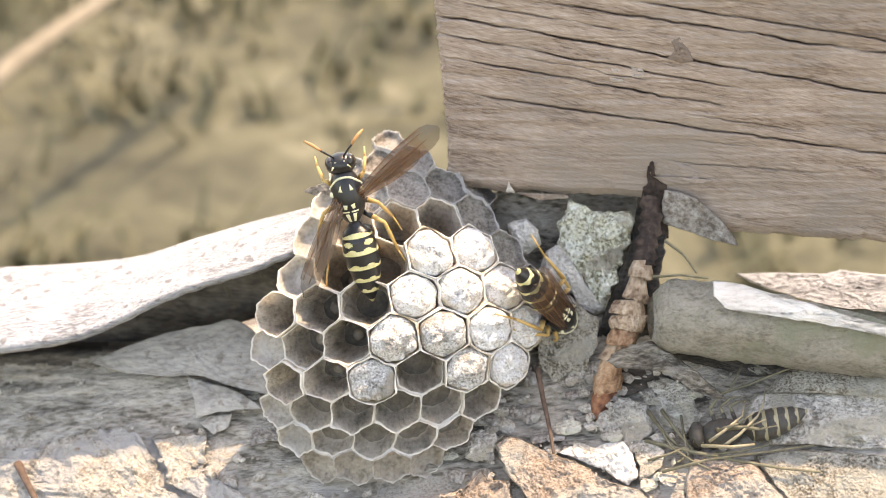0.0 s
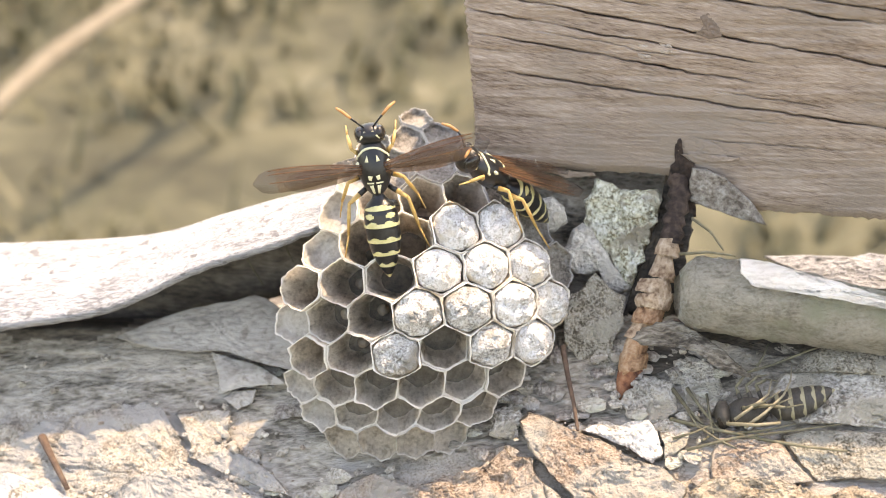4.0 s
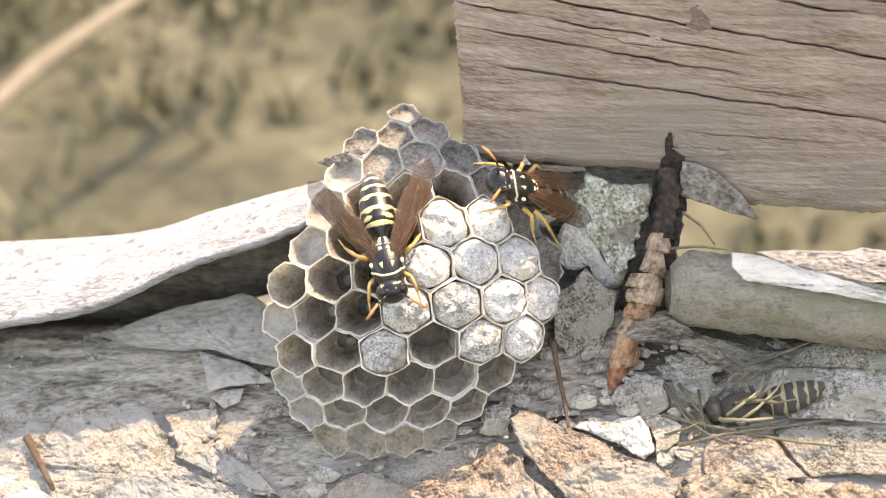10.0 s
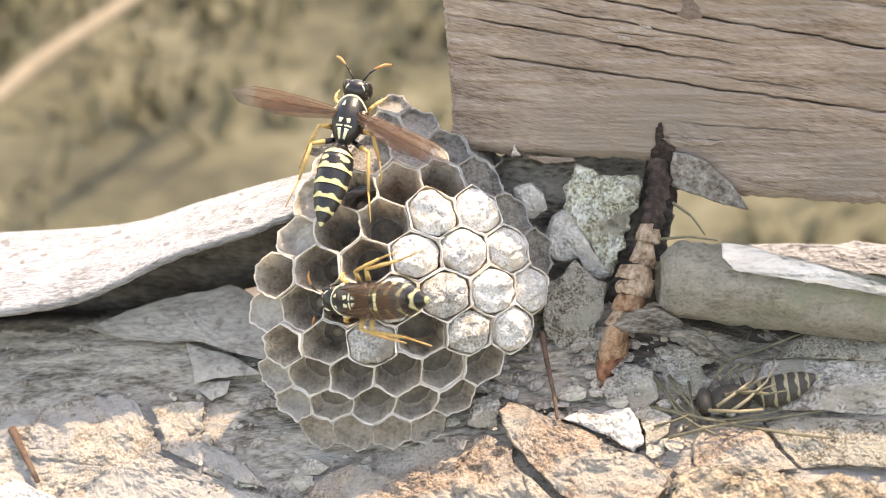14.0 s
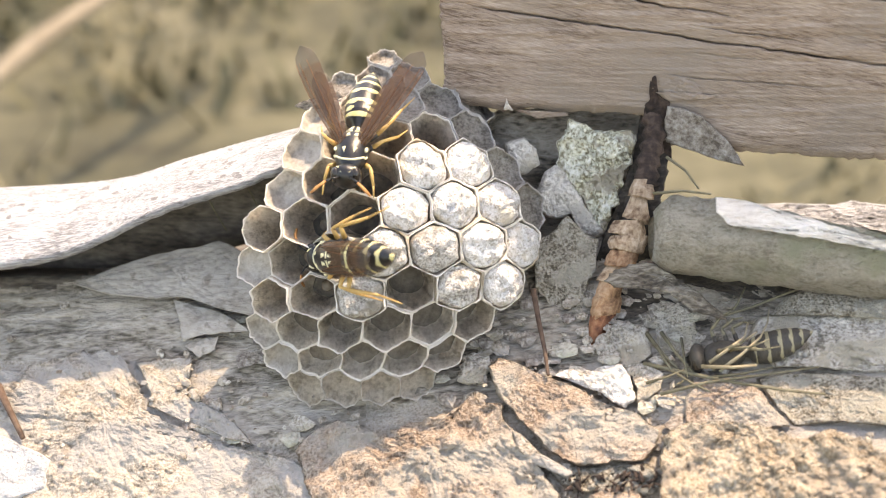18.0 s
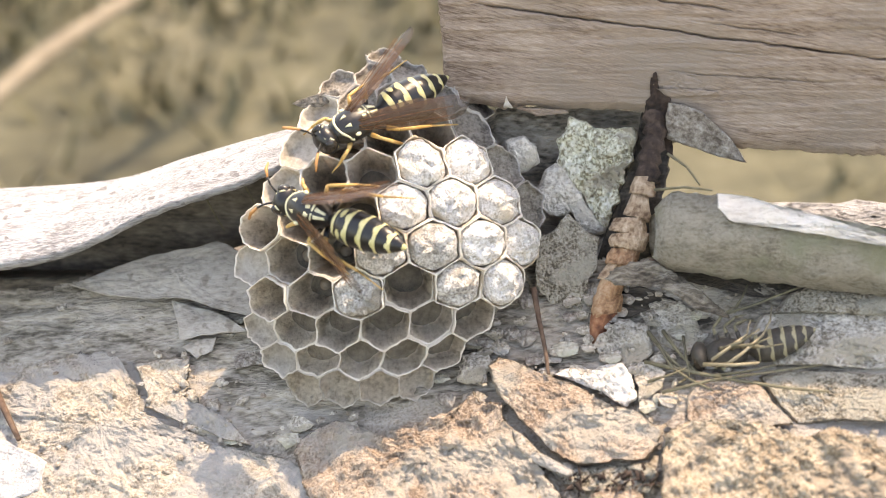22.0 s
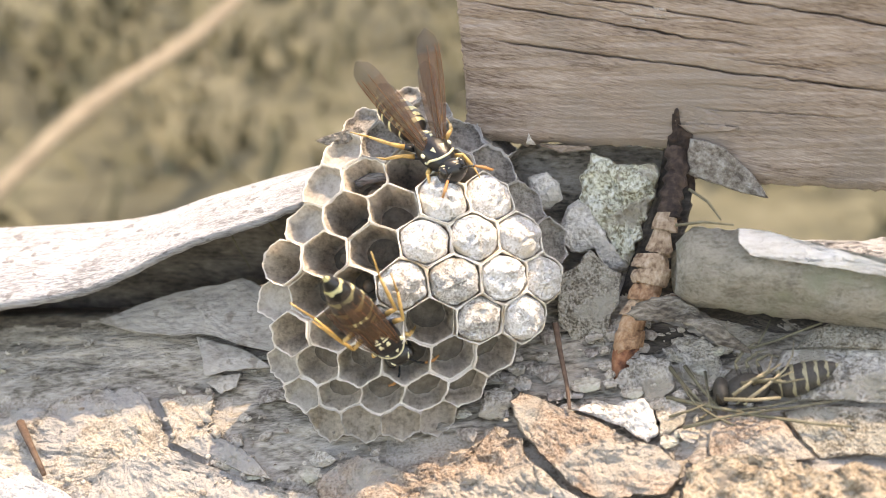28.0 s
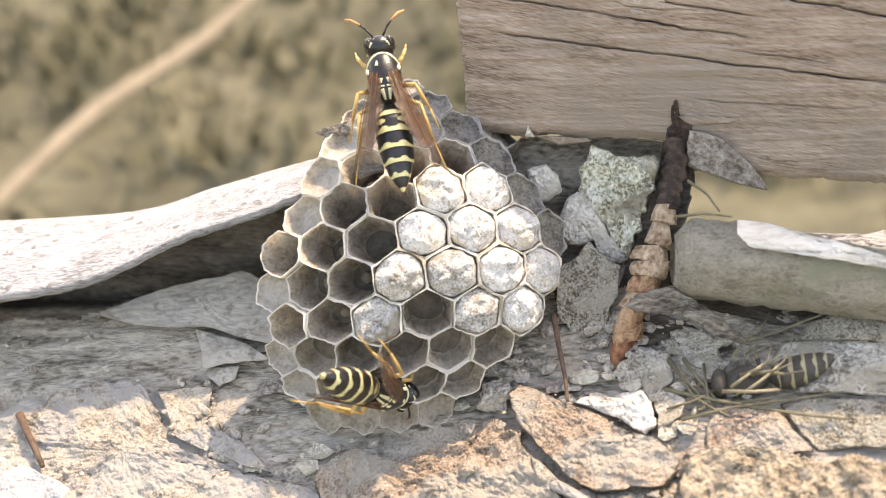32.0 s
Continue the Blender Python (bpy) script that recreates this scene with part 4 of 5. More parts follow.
def make_nest():
    nest = thing("wasp_nest", "grey paper wasp comb with open and white capped cells", "wasp nest", at(723, 547, 18.6))
    o = Vector(nest.location)
    rng = random.Random(11)
    ring = hex_ring()
    for row, (x0, count) in COMB_ROWS.items():
        for k in range(count):
            col = x0 + k
            X, Y = col - 2.5, (row - 4) * 0.866
            capped = (col, row) in CAPPED
            grey, pale = (col, row) in GREY_SIDES, (col, row) in PALE_SIDES
            tall = rng.uniform(0.035, 0.06) if capped else rng.uniform(-0.012, 0.012) if row < 3 or grey or pale else rng.uniform(-0.02, 0.03)

            def spot(s, t, bow=0.0):
                """A ring of places: scale s about the cell's middle, t of the way to the comb's focus."""
                places = []
                for p in ring:
                    soft = 1.0 - bow * (p.length / 0.577 - 0.93)
                    q = comb(X + p.x * s * soft, Y + p.y * s * soft)
                    w = 0.018 * noise.noise(q * 420) + 0.013 * noise.noise(q * 1500)
                    q = q + Vector((noise.noise(q * 900 + Vector((t * 9, 0, 0))), noise.noise(q * 900 + Vector((5, t * 9, 0))), 0)) * (0.00022 if s < 0.96 else 0.00008)
                    places.append(q.lerp(COMB_FOCUS, t + (w if t < 0.2 else 0)) - o)
                return places
            base = -tall
            edge = 0.966 if row < 2 and not grey else 0.955
            floor = rng.uniform(0.03, 0.05) if grey else rng.uniform(0.06, 0.09) if pale else 0.05 if row == 0 else 0.09 if row == 1 else 0.13 if row == 2 else 0.18 if row == 3 else rng.uniform(0.21, 0.29)
            high = min(0.16, 0.6 * floor)
            # deep walls: browner paper, with some of the depth's shade in its colour
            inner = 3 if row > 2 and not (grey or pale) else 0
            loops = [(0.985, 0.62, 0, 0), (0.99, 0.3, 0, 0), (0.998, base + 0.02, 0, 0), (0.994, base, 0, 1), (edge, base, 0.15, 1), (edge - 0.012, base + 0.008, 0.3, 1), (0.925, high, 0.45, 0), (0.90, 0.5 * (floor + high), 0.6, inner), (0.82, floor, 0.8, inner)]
            bm = bmesh.new()
            rows = [[bm.verts.new(q) for q in spot(s, t, bow)] for s, t, bow, _ in loops]
            for i in range(len(rows) - 1):
                grid_faces(bm, rows[i:i + 2], loops[i + 1][3], True)
            # dark floor colour paints in the shade of cells deeper than these
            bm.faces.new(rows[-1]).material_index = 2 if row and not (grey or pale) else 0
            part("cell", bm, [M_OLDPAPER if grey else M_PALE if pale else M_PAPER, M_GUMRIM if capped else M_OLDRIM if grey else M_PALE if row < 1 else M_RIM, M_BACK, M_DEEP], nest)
            if capped:
                bm = bmesh.new()
                rows = []
                for i in range(13):
                    s = 0.915 * math.cos(radians(90 * i / 13))
                    up = base + 0.008 - 0.065 * math.sin(radians(90 * i / 13))
                    row_ = []
                    for p, q in zip(ring, spot(s, 0, 0.8)):
                        lump = 0.016 * noise.fractal((q + o) * 1000, 0.5, 2.0, 6) + 0.012 * noise.noise((q + o) * 600)
                        c = q + o
                        row_.append(bm.verts.new(c.lerp(COMB_FOCUS, up + 0.02 + lump * (0.4 + i / 13)) - o))
                    rows.append(row_)
                grid_faces(bm, rows, 0, True)
                bm.faces.new(rows[-1])
                thin = (col, row) in {(2.5, 4), (3.5, 4), (2, 3), (4, 3)}
                part("cap", bm, M_THINSILK if thin else M_SILK, nest, "thin greyish silk cap" if thin else "domed white silk cap")
            elif (col, row) in LARVAE:
                bm = bmesh.new()
                c = comb(X, Y).lerp(COMB_FOCUS, 0.92 * floor)
                bmesh.ops.create_uvsphere(bm, u_segments=14, v_segments=9, radius=0.0007, matrix=Matrix.Translation(c - o))
                for v in bm.verts:
                    v.co += (v.co - (c - o)) * 0.18 * noise.noise(v.co * 1500)
                part("larva", bm, M_LARVA, nest, "small pale larva in its cell")
    bm = bmesh.new()
    bmesh.ops.create_uvsphere(bm, u_segments=24, v_segments=14, radius=1.0)
    for v in bm.verts:
        n = v.co.copy()
        v.co = (RIGHT * n.x * 0.0125 + UP * n.z * 0.016 + AHEAD * n.y * 0.006) * (1 + 0.08 * noise.noise(n * 3)) + at(735, 480, 19.25) - o
    part("comb_back", bm, M_PAPER, nest, "grey paper back of the comb")
    bm = bmesh.new()
    a, b = at(760, 430, 19.4) - o, at(840, 330, 20.6) - o
    tube(bm, [a, a.lerp(b, 0.5), b], [0.003, 0.002, 0.003], 10)
    part("petiole", bm, M_BACK, nest, "dark paper stalk")
    bm = bmesh.new()
    solid(bm, [(566, 288), (578, 280), (604, 274), (640, 262), (652, 276), (616, 292), (584, 296)], lambda h, v: 18.7, 0.05, o, relief=0.03, ragged=3, round_=0.2)
    part("paper_flap", bm, M_OLDPAPER, nest, "loose grey flap of old paper")


make_nest()


# ---- wasps ----
def ball(bm, centre, radii, u=16, v=10, mat=0, turn=None):
    m = Matrix.Translation(centre) @ (turn or Matrix()) @ Matrix.Diagonal((*radii, 1))
    made = bmesh.ops.create_uvsphere(bm, u_segments=u, v_segments=v, radius=1.0, matrix=m)
    for f in {f for w in made["verts"] for f in w.link_faces}:
        f.material_index = mat


MM = 0.001


def wing_half(u):
    return (0.25 + 0.75 * math.sin(min(1, u / 0.72) * math.pi / 2)) * (1 if u < 0.8 else max(0.1, math.sqrt(max(0, 1 - ((u - 0.8) / 0.2) ** 2))))


def make_wasp(name, label, black, yellow, leg_mat, curl=0.0, lie=False):
    """A paper wasp with its head to +x and its back to +z, thorax at the middle. Returns the wasp and its two wings."""
    w = thing(name, label, "wasp")
    # thorax
    TX, TA, TB, TC = 0.45, 3.2, 1.8, 1.62
    bm = bmesh.new()
    ball(bm, (TX * MM, 0, 0), (TA * MM, TB * MM, TC * MM), 28, 18)
    for v in bm.verts:
        if v.co.x < 0:
            v.co.y *= 1 - 0.18 * (v.co.x / (2.75 * MM)) ** 2
            v.co.z *= 1 - 0.12 * (v.co.x / (2.75 * MM)) ** 2
    thorax = part("thorax", bm, black, w, "black shiny thorax")
    pale = yellow if lie else M_CREAM

    def skin(x, y):
        """Height of the thorax's back over x, y in mm."""
        slim = 1 - (0.18 * (x / 2.75) ** 2 if x < 0 else 0)
        low = 1 - (0.12 * (x / 2.75) ** 2 if x < 0 else 0)
        return low * TC * math.sqrt(max(0.02, 1 - ((x - TX) / TA) ** 2 - (y / slim / TB) ** 2))

    def mark(name, outline, s, parent, label):
        """A pale mark that lies on the thorax: outline in mm, mirrored by s."""
        bm = bmesh.new()
        n = len(outline)
        edge = []
        for k in range(n):
            (xa, ya), (xb, yb) = outline[k], outline[(k + 1) % n]
            edge += [(xa + (xb - xa) * q / 4, ya + (yb - ya) * q / 4) for q in range(4)]
        cx, cy = sum(p[0] for p in edge) / len(edge), sum(p[1] for p in edge) / len(edge)
        rows = []
        for f, lift in ((1.06, -0.03), (1.0, 0.05), (0.6, 0.07), (0.15, 0.08)):
            rows.append([bm.verts.new((x * MM, s * y * MM, (skin(x, y) + lift) * MM)) for x, y in ((cx + (x - cx) * f, cy + (y - cy) * f) for x, y in edge)])
        grid_faces(bm, rows, 0, True)
        bm.faces.new(rows[-1])
        bmesh.ops.recalc_face_normals(bm, faces=bm.faces)
        part(name, bm, pale, parent, label)
    bm = bmesh.new()
    pts = [(x * MM, y * MM, (skin(x, y) if abs(y) < 1.5 else 0.2) * MM) for x, y in ((2.75 - 1.25 * abs(math.sin(a)) ** 2.4, 1.72 * math.sin(a)) for a in (radians(-88 + 176 * k / 16) for k in range(17)))]
    tube(bm, pts, 0.13 * MM, 6)
    part("collar", bm, pale, thorax, "pale collar line")
    for s in (1, -1):
        mark("thorax_spot", [(2.0, 0.50), (1.35, 0.82), (1.30, 0.42)], s, thorax, "pale thorax spot")
        mark("thorax_spot", [(-0.15, 0.62), (-0.25, 0.18), (-0.70, 0.34), (-0.62, 0.62)], s, thorax, "pale thorax spot")
        mark("thorax_bar", [(-0.92, 0.85), (-0.95, 0.12), (-1.10, 0.12), (-1.08, 0.85)], s, thorax, "pale line across the thorax")
        mark("thorax_bar", [(-1.30, 0.62), (-1.28, 0.22), (-2.25, 0.14), (-2.30, 0.34)], s, thorax, "long pale thorax bar")
        bm = bmesh.new()
        ball(bm, (1.0 * MM, s * 1.62 * MM, 0.75 * MM), (0.34 * MM, 0.22 * MM, 0.2 * MM), 10, 6)
        part("wing_scale", bm, pale, thorax, "pale scale at the wing root")
    # head
    HX = 4.0
    bm = bmesh.new()
    ball(bm, (HX * MM, 0, -0.15 * MM), (1.22 * MM, 1.68 * MM, 1.45 * MM), 20, 14)
    head = part("head", bm, black, w, "black head")
    for s in (1, -1):
        bm = bmesh.new()
        ball(bm, ((HX + 0.18) * MM, s * 1.08 * MM, 0.1 * MM), (0.82 * MM, 0.58 * MM, 1.1 * MM), 14, 10)
        part("eye", bm, M_EYE, head, "dark compound eye")
        bm = bmesh.new()
        a0 = Vector((HX + 0.75, 0.4 * s, 0.5)) * MM
        a1 = Vector((HX + 1.6, 1.1 * s, 1.2)) * MM
        tube(bm, [a0, a0.lerp(a1, 0.5), a1], [0.13 * MM, 0.11 * MM, 0.11 * MM], 6)
        a2, a3, a4 = (Vector((HX + x, y * s, z)) * MM for x, y, z in ((2.15, 1.65, 1.35), (2.9, 2.45, 1.15), (3.3, 3.1, 0.7)))
        tube(bm, [a1, a2], [0.11 * MM, 0.13 * MM], 6)
        tube(bm, [a2, a2.lerp(a3, 0.5), a3, a4], [0.13 * MM, 0.16 * MM, 0.18 * MM, 0.12 * MM], 6, 1)
        part("antenna", bm, [black, leg_mat if lie else M_FEELER], head, "black antenna with orange tip")
        bm = bmesh.new()
        tube(bm, [((HX + 0.05 - 0.25 * k) * MM, s * (0.75 + 0.22 * k) * MM, (1.2 - 0.16 * k * k) * MM) for k in range(4)], 0.09 * MM, 6)
        part("brow_line", bm, pale, head, "pale line behind the eye")
    bm = bmesh.new()
    tube(bm, [((HX + 0.45) * MM, y * MM, (1.08 - 0.2 * y * y) * MM) for y in (-0.55, -0.2, 0.2, 0.55)], 0.10 * MM, 6)
    part("brow_line", bm, pale, head, "pale line between the eyes")
    bm = bmesh.new()
    ball(bm, ((HX + 0.8) * MM, 0, -0.55 * MM), (0.3 * MM, 0.65 * MM, 0.5 * MM), 10, 6)
    part("face_plate", bm, yellow, head, "yellow face plate")
    # abdomen: rings along a spindle
    def girth(x):
        u = (x + 2.5) / -9.5
        prof = [(0, .30), (.05, .42), (.12, .78), (.22, .96), (.36, 1.0), (.5, .97), (.64, .86), (.78, .66), (.9, .38), (1.0, .06)]
        for (a, ra), (b, rb) in zip(prof, prof[1:]):
            if u <= b:
                return (ra + (rb - ra) * (u - a) / (b - a)) * 1.85
        return 0.06
    cuts = [-2.5, -4.2, -6.1, -7.8, -9.3, -10.7, -12.0]
    for i, (xa, xb) in enumerate(zip(cuts, cuts[1:])):
        bm = bmesh.new()
        rows = []
        n, m = 24, 52
        for j in range(n + 1):
            x = xa + (xb - xa) * j / n
            lip = 1.0 + 0.05 * (j / n) - (0.10 if j == n else 0)
            g = girth(x) * lip
            z = -curl * ((x + 2.5) / 9.5) ** 2 - 0.15
            rows.append([bm.verts.new((x * MM, g * math.cos(a) * MM, (z + 0.86 * g * math.sin(a)) * MM)) for a in (2 * math.pi * k / m for k in range(m))])
        for j in range(n):
            for k in range(m):
                f = bm.faces.new((rows[j][k], rows[j][(k + 1) % m], rows[j + 1][(k + 1) % m], rows[j + 1][k]))
                a = 2 * math.pi * (k + 0.5) / m - math.pi / 2
                edge = 0.70 - 0.05 * math.cos(2 * a) + 0.08 * math.cos(6 * a)
                if i == 0:
                    edge = 0.74 - 0.12 * math.cos(2 * a)
                u = (j + 0.5) / n
                band = edge < u < 0.94 or (i == 1 and ((u - 0.28) / 0.16) ** 2 + ((abs(a) - 0.72) / 0.34) ** 2 < 1)
                f.material_index = 1 if (band if i < 5 else u > 0.7) else 0
        if i == 5:
            bm.faces.new(rows[-1])
        part("abdomen_ring", bm, [black, yellow], w)
    # legs
    for s in (1, -1):
        for x, stance in ((1.2, [(1.2, 0.9, -1.0), (2.6, 2.2, -0.2), (3.9, 2.6, -1.4), (4.8, 2.7, -2.3)]), (-0.3, [(-0.3, 0.9, -1.0), (-0.9, 3.0, 0.2), (-3.2, 4.1, -1.4), (-5.2, 4.7, -2.4)]),
                          (-1.7, [(-1.7, 0.9, -1.0), (-3.2, 3.2, 0.3), (-7.0, 3.9, -1.2), (-10.0, 4.8, -2.2)])):
            bm = bmesh.new()
            if lie:
                pts = [(x, 0.7 * s, -1.2), (x + 0.5 * s, 1.9 * s, -2.2), (x - 2.2 + s, 2.6 * s, -2.9 - 0.4 * x), (x - 4.2 + 1.5 * s, 2.2 * s, -3.4 - 0.8 * x)]
            else:
                pts = [(a, b * s, c) for a, b, c in stance]
            pts = [Vector(q) * MM for q in pts]
            tube(bm, [pts[0], pts[0].lerp(pts[1], 0.5)], [0.32 * MM, 0.32 * MM], 7, 0)
            tube(bm, [pts[0].lerp(pts[1], 0.5), pts[1]], [0.30 * MM, 0.20 * MM], 7, 1)
            tube(bm, [pts[1], pts[1].lerp(pts[2], 0.5), pts[2]], [0.18 * MM, 0.21 * MM, 0.14 * MM], 7, 1)
            tube(bm, [pts[2], pts[3]], [0.12 * MM, 0.07 * MM], 6, 1)
            part("leg", bm, [black, leg_mat], w, "black and orange jointed leg")
    # wings
    wings = []
    for s in () if lie else (1, -1):
        root = new("left_wing" if s > 0 else "right_wing")
        root.parent = w
        root.empty_display_size = 0.002
        for nm, length, width, drop in (("forewing", 11.7, 1.3, 0.0), ("hindwing", 8.4, 1.05, -0.22)):
            bm = bmesh.new()
            rows = []
            for i in range(15):
                u = i / 14
                half = width * wing_half(u)
                rows.append([bm.verts.new((-u * length * MM, s * (y * half + 0.12 * width * u - (0.5 if nm == "hindwing" else 0)) * MM,
                                           (drop - 0.25 * y * y + 0.06 * math.sin(7 * y)) * MM)) for y in (-1, -0.6, -0.2, 0.2, 0.6, 1)])
            for a, b in zip(range(14), range(1, 15)):
                grid_faces(bm, [rows[a], rows[b]], 1 if a > 10 else 0)
            wing = part(nm, bm, [M_WING, M_WINGTIP], root, "amber see-through wing")
            for y0, y1 in ((0.98, 0.9), (0.45, 0.62), (-0.25, -0.1)):
                bm = bmesh.new()
                pts = []
                for u in (0, 0.15, 0.3, 0.45, 0.6, 0.75, 0.85):
                    half = width * wing_half(u)
                    pts.append(Vector((-u * length, s * ((y0 + (y1 - y0) * u) * half + 0.12 * width * u - (0.5 if nm == "hindwing" else 0)), drop + 0.02)) * MM)
                tube(bm, pts, 0.036 * MM, 5)
                part("vein", bm, M_VEIN, wing)
        root.matrix_basis = wing_pose(s, 6)
        wings.append(root)
    return w, wings


def wing_pose(s, spread, lift=0.0):
    """A wing's pose on its wasp: spread degrees from the body line, raised by lift degrees."""
    return Matrix.Translation((0.7 * MM, s * 1.15 * MM, 1.25 * MM)) @ pose(0, 0, 0, 0, 0, -s * spread) @ pose(0, 0, 0, -s * (12 + 42 * math.exp(-((spread - 20) / 16) ** 2) - lift * 0.5), lift, 0)


def wing_rows(s, keys):
    """Rows for a wing, with steps put in where it swings far."""
    out = []
    for k, (t, a, l) in enumerate(keys):
        if k:
            t0, a0, l0 = keys[k - 1]
            n = int(abs(a - a0) // 35)
            for j in range(1, n + 1):
                u = j / (n + 1)
                out.append((t0 + (t - t0) * u, wing_pose(s, a0 + (a - a0) * u, l0 + (l - l0) * u)))
        out.append((t, wing_pose(s, a, l)))
    return out


BODY = "black and yellow wasp with orange legs "
fanner, fanner_wings = make_wasp("wasp", BODY + "atop the comb", M_BLACK, M_YELLOWSHELL, M_LEG, 0.6)
walker, walker_wings = make_wasp("wasp", BODY + "walking over the cells", M_BLACK, M_YELLOWSHELL, M_LEG, 0.9)
fallen, fallen_wings = make_wasp("dead_wasp", "still black and yellow wasp wedged between sunlit stones", M_BLACK, M_FADEDYELLOW, M_LEG, 0.6)
dead, dead_wings = make_wasp("dead_wasp", "faded dead wasp lying on its side among stems", M_FADED, M_FADEDYELLOW, M_STEM, 1.6, True)

# wing spread and lift in degrees over time
FANNING = {
    1: [(0, 30, 0), (1, 14, 0), (1.6, 14, 0), (2, 118, 12), (2.4, 18, 0), (3.1, 18, 0), (3.5, 118, 12), (4, 88, 5), (4.5, 105, 8), (6.5, 22, 0), (7, 60, 4), (7.5, 30, 0), (9, 18, 0), (9.5, 35, 10), (10, 28, 10), (11, 45, 20), (11.5, 22, 0), (12.3, 30, 0), (12.7, 75, 0), (13, 80, 5), (14, 88, 5), (14.5, 70, 0)] + [(16.5, 35, 0), (17.5, 30, 25), (18, 30, 25), (19, 18, 8), (22, 24, 12), (23, 30, 0), (24, 28, 0), (24.5, 45, 0), (26.5, 30, 0), (27.5, 22, 20), (28, 26, 48), (28.6, 25, 15), (29.5, 45, 0), (30, 45, 0), (30.4, 88, 4), (31, 80, 4), (31.5, 70, 4), (32, 14, 0)],
    -1: [(0, 120, 12), (0.4, 20, 0), (1, 14, 0), (1.6, 16, 0), (2, 130, 14), (2.4, 20, 0), (3.1, 20, 0), (3.5, 130, 14), (4, 98, 8), (4.5, 118, 8), (6.5, 40, 0), (7, 70, 4), (7.5, 30, 0), (9, 26, 0), (9.5, 20, 0), (10, 28, 10), (11, 25, 0), (11.5, 30, 0), (12.3, 40, 0), (13, 70, 0), (14, 70, 0), (14.5, 70, 0)] + [(16.5, 20, 0), (17.5, 30, 25), (18, 30, 25), (19, 18, 0), (22, 20, 12), (23, 48, 0), (24, 30, 0), (24.5, 50, 0), (26.5, 40, 0), (27, 105, 0), (27.5, 22, 20), (28, 20, 52), (28.6, 25, 15), (29.5, 60, 0), (30, 50, 0), (30.4, 88, 4), (31, 80, 4), (31.5, 70, 4), (32, 14, 0)],
}
WALKING = {s: [(0, -2, 0), (2.2, -2, 0), (2.6, 3, 16), (9.1, 3, 20), (9.5, 6, 5), (12, 2, 0), (13, -4, 0), (20.5, -5, 0), (22, 22, 0), (23, 38, 0), (23.5, 6, 0), (26.5, 10, 0), (27, 18, 0), (27.5, -3, 0), (28.6, 0, 0), (29.1, 4, 0), (29.5, *rest), (32, *rest)] for s, rest in ((1, (20, 0)), (-1, (9, -12)))}

dead.matrix_basis = pose(0.03191, -0.01064, -0.01308, 175.4, 11.9, 175.5) @ Matrix.Diagonal((0.74, 0.95, 0.95, 1))
def make_crossed_legs():
    back = dead.matrix_basis.inverted()
    for pts in ([(1290, 735), (1318, 715), (1350, 690), (1356, 664)], [(1312, 746), (1345, 722), (1378, 690), (1390, 664), (1392, 638)], [(1276, 742), (1330, 744), (1372, 740)]):
        bm = bmesh.new()
        tube(bm, [back @ at(h, v, ledge_d(h, v) - 0.52 + 0.08 * abs(k - 1)) for k, (h, v) in enumerate(pts)], [0.00021 - 0.00003 * k for k in range(len(pts))], 7)
        part("leg", bm, M_FADEDLEG, dead, "pale yellow brown folded leg")


make_crossed_legs()
fallen.matrix_basis = pose(0.01345, -0.03515, -0.02475, -92.6, 72.0, -169.3)


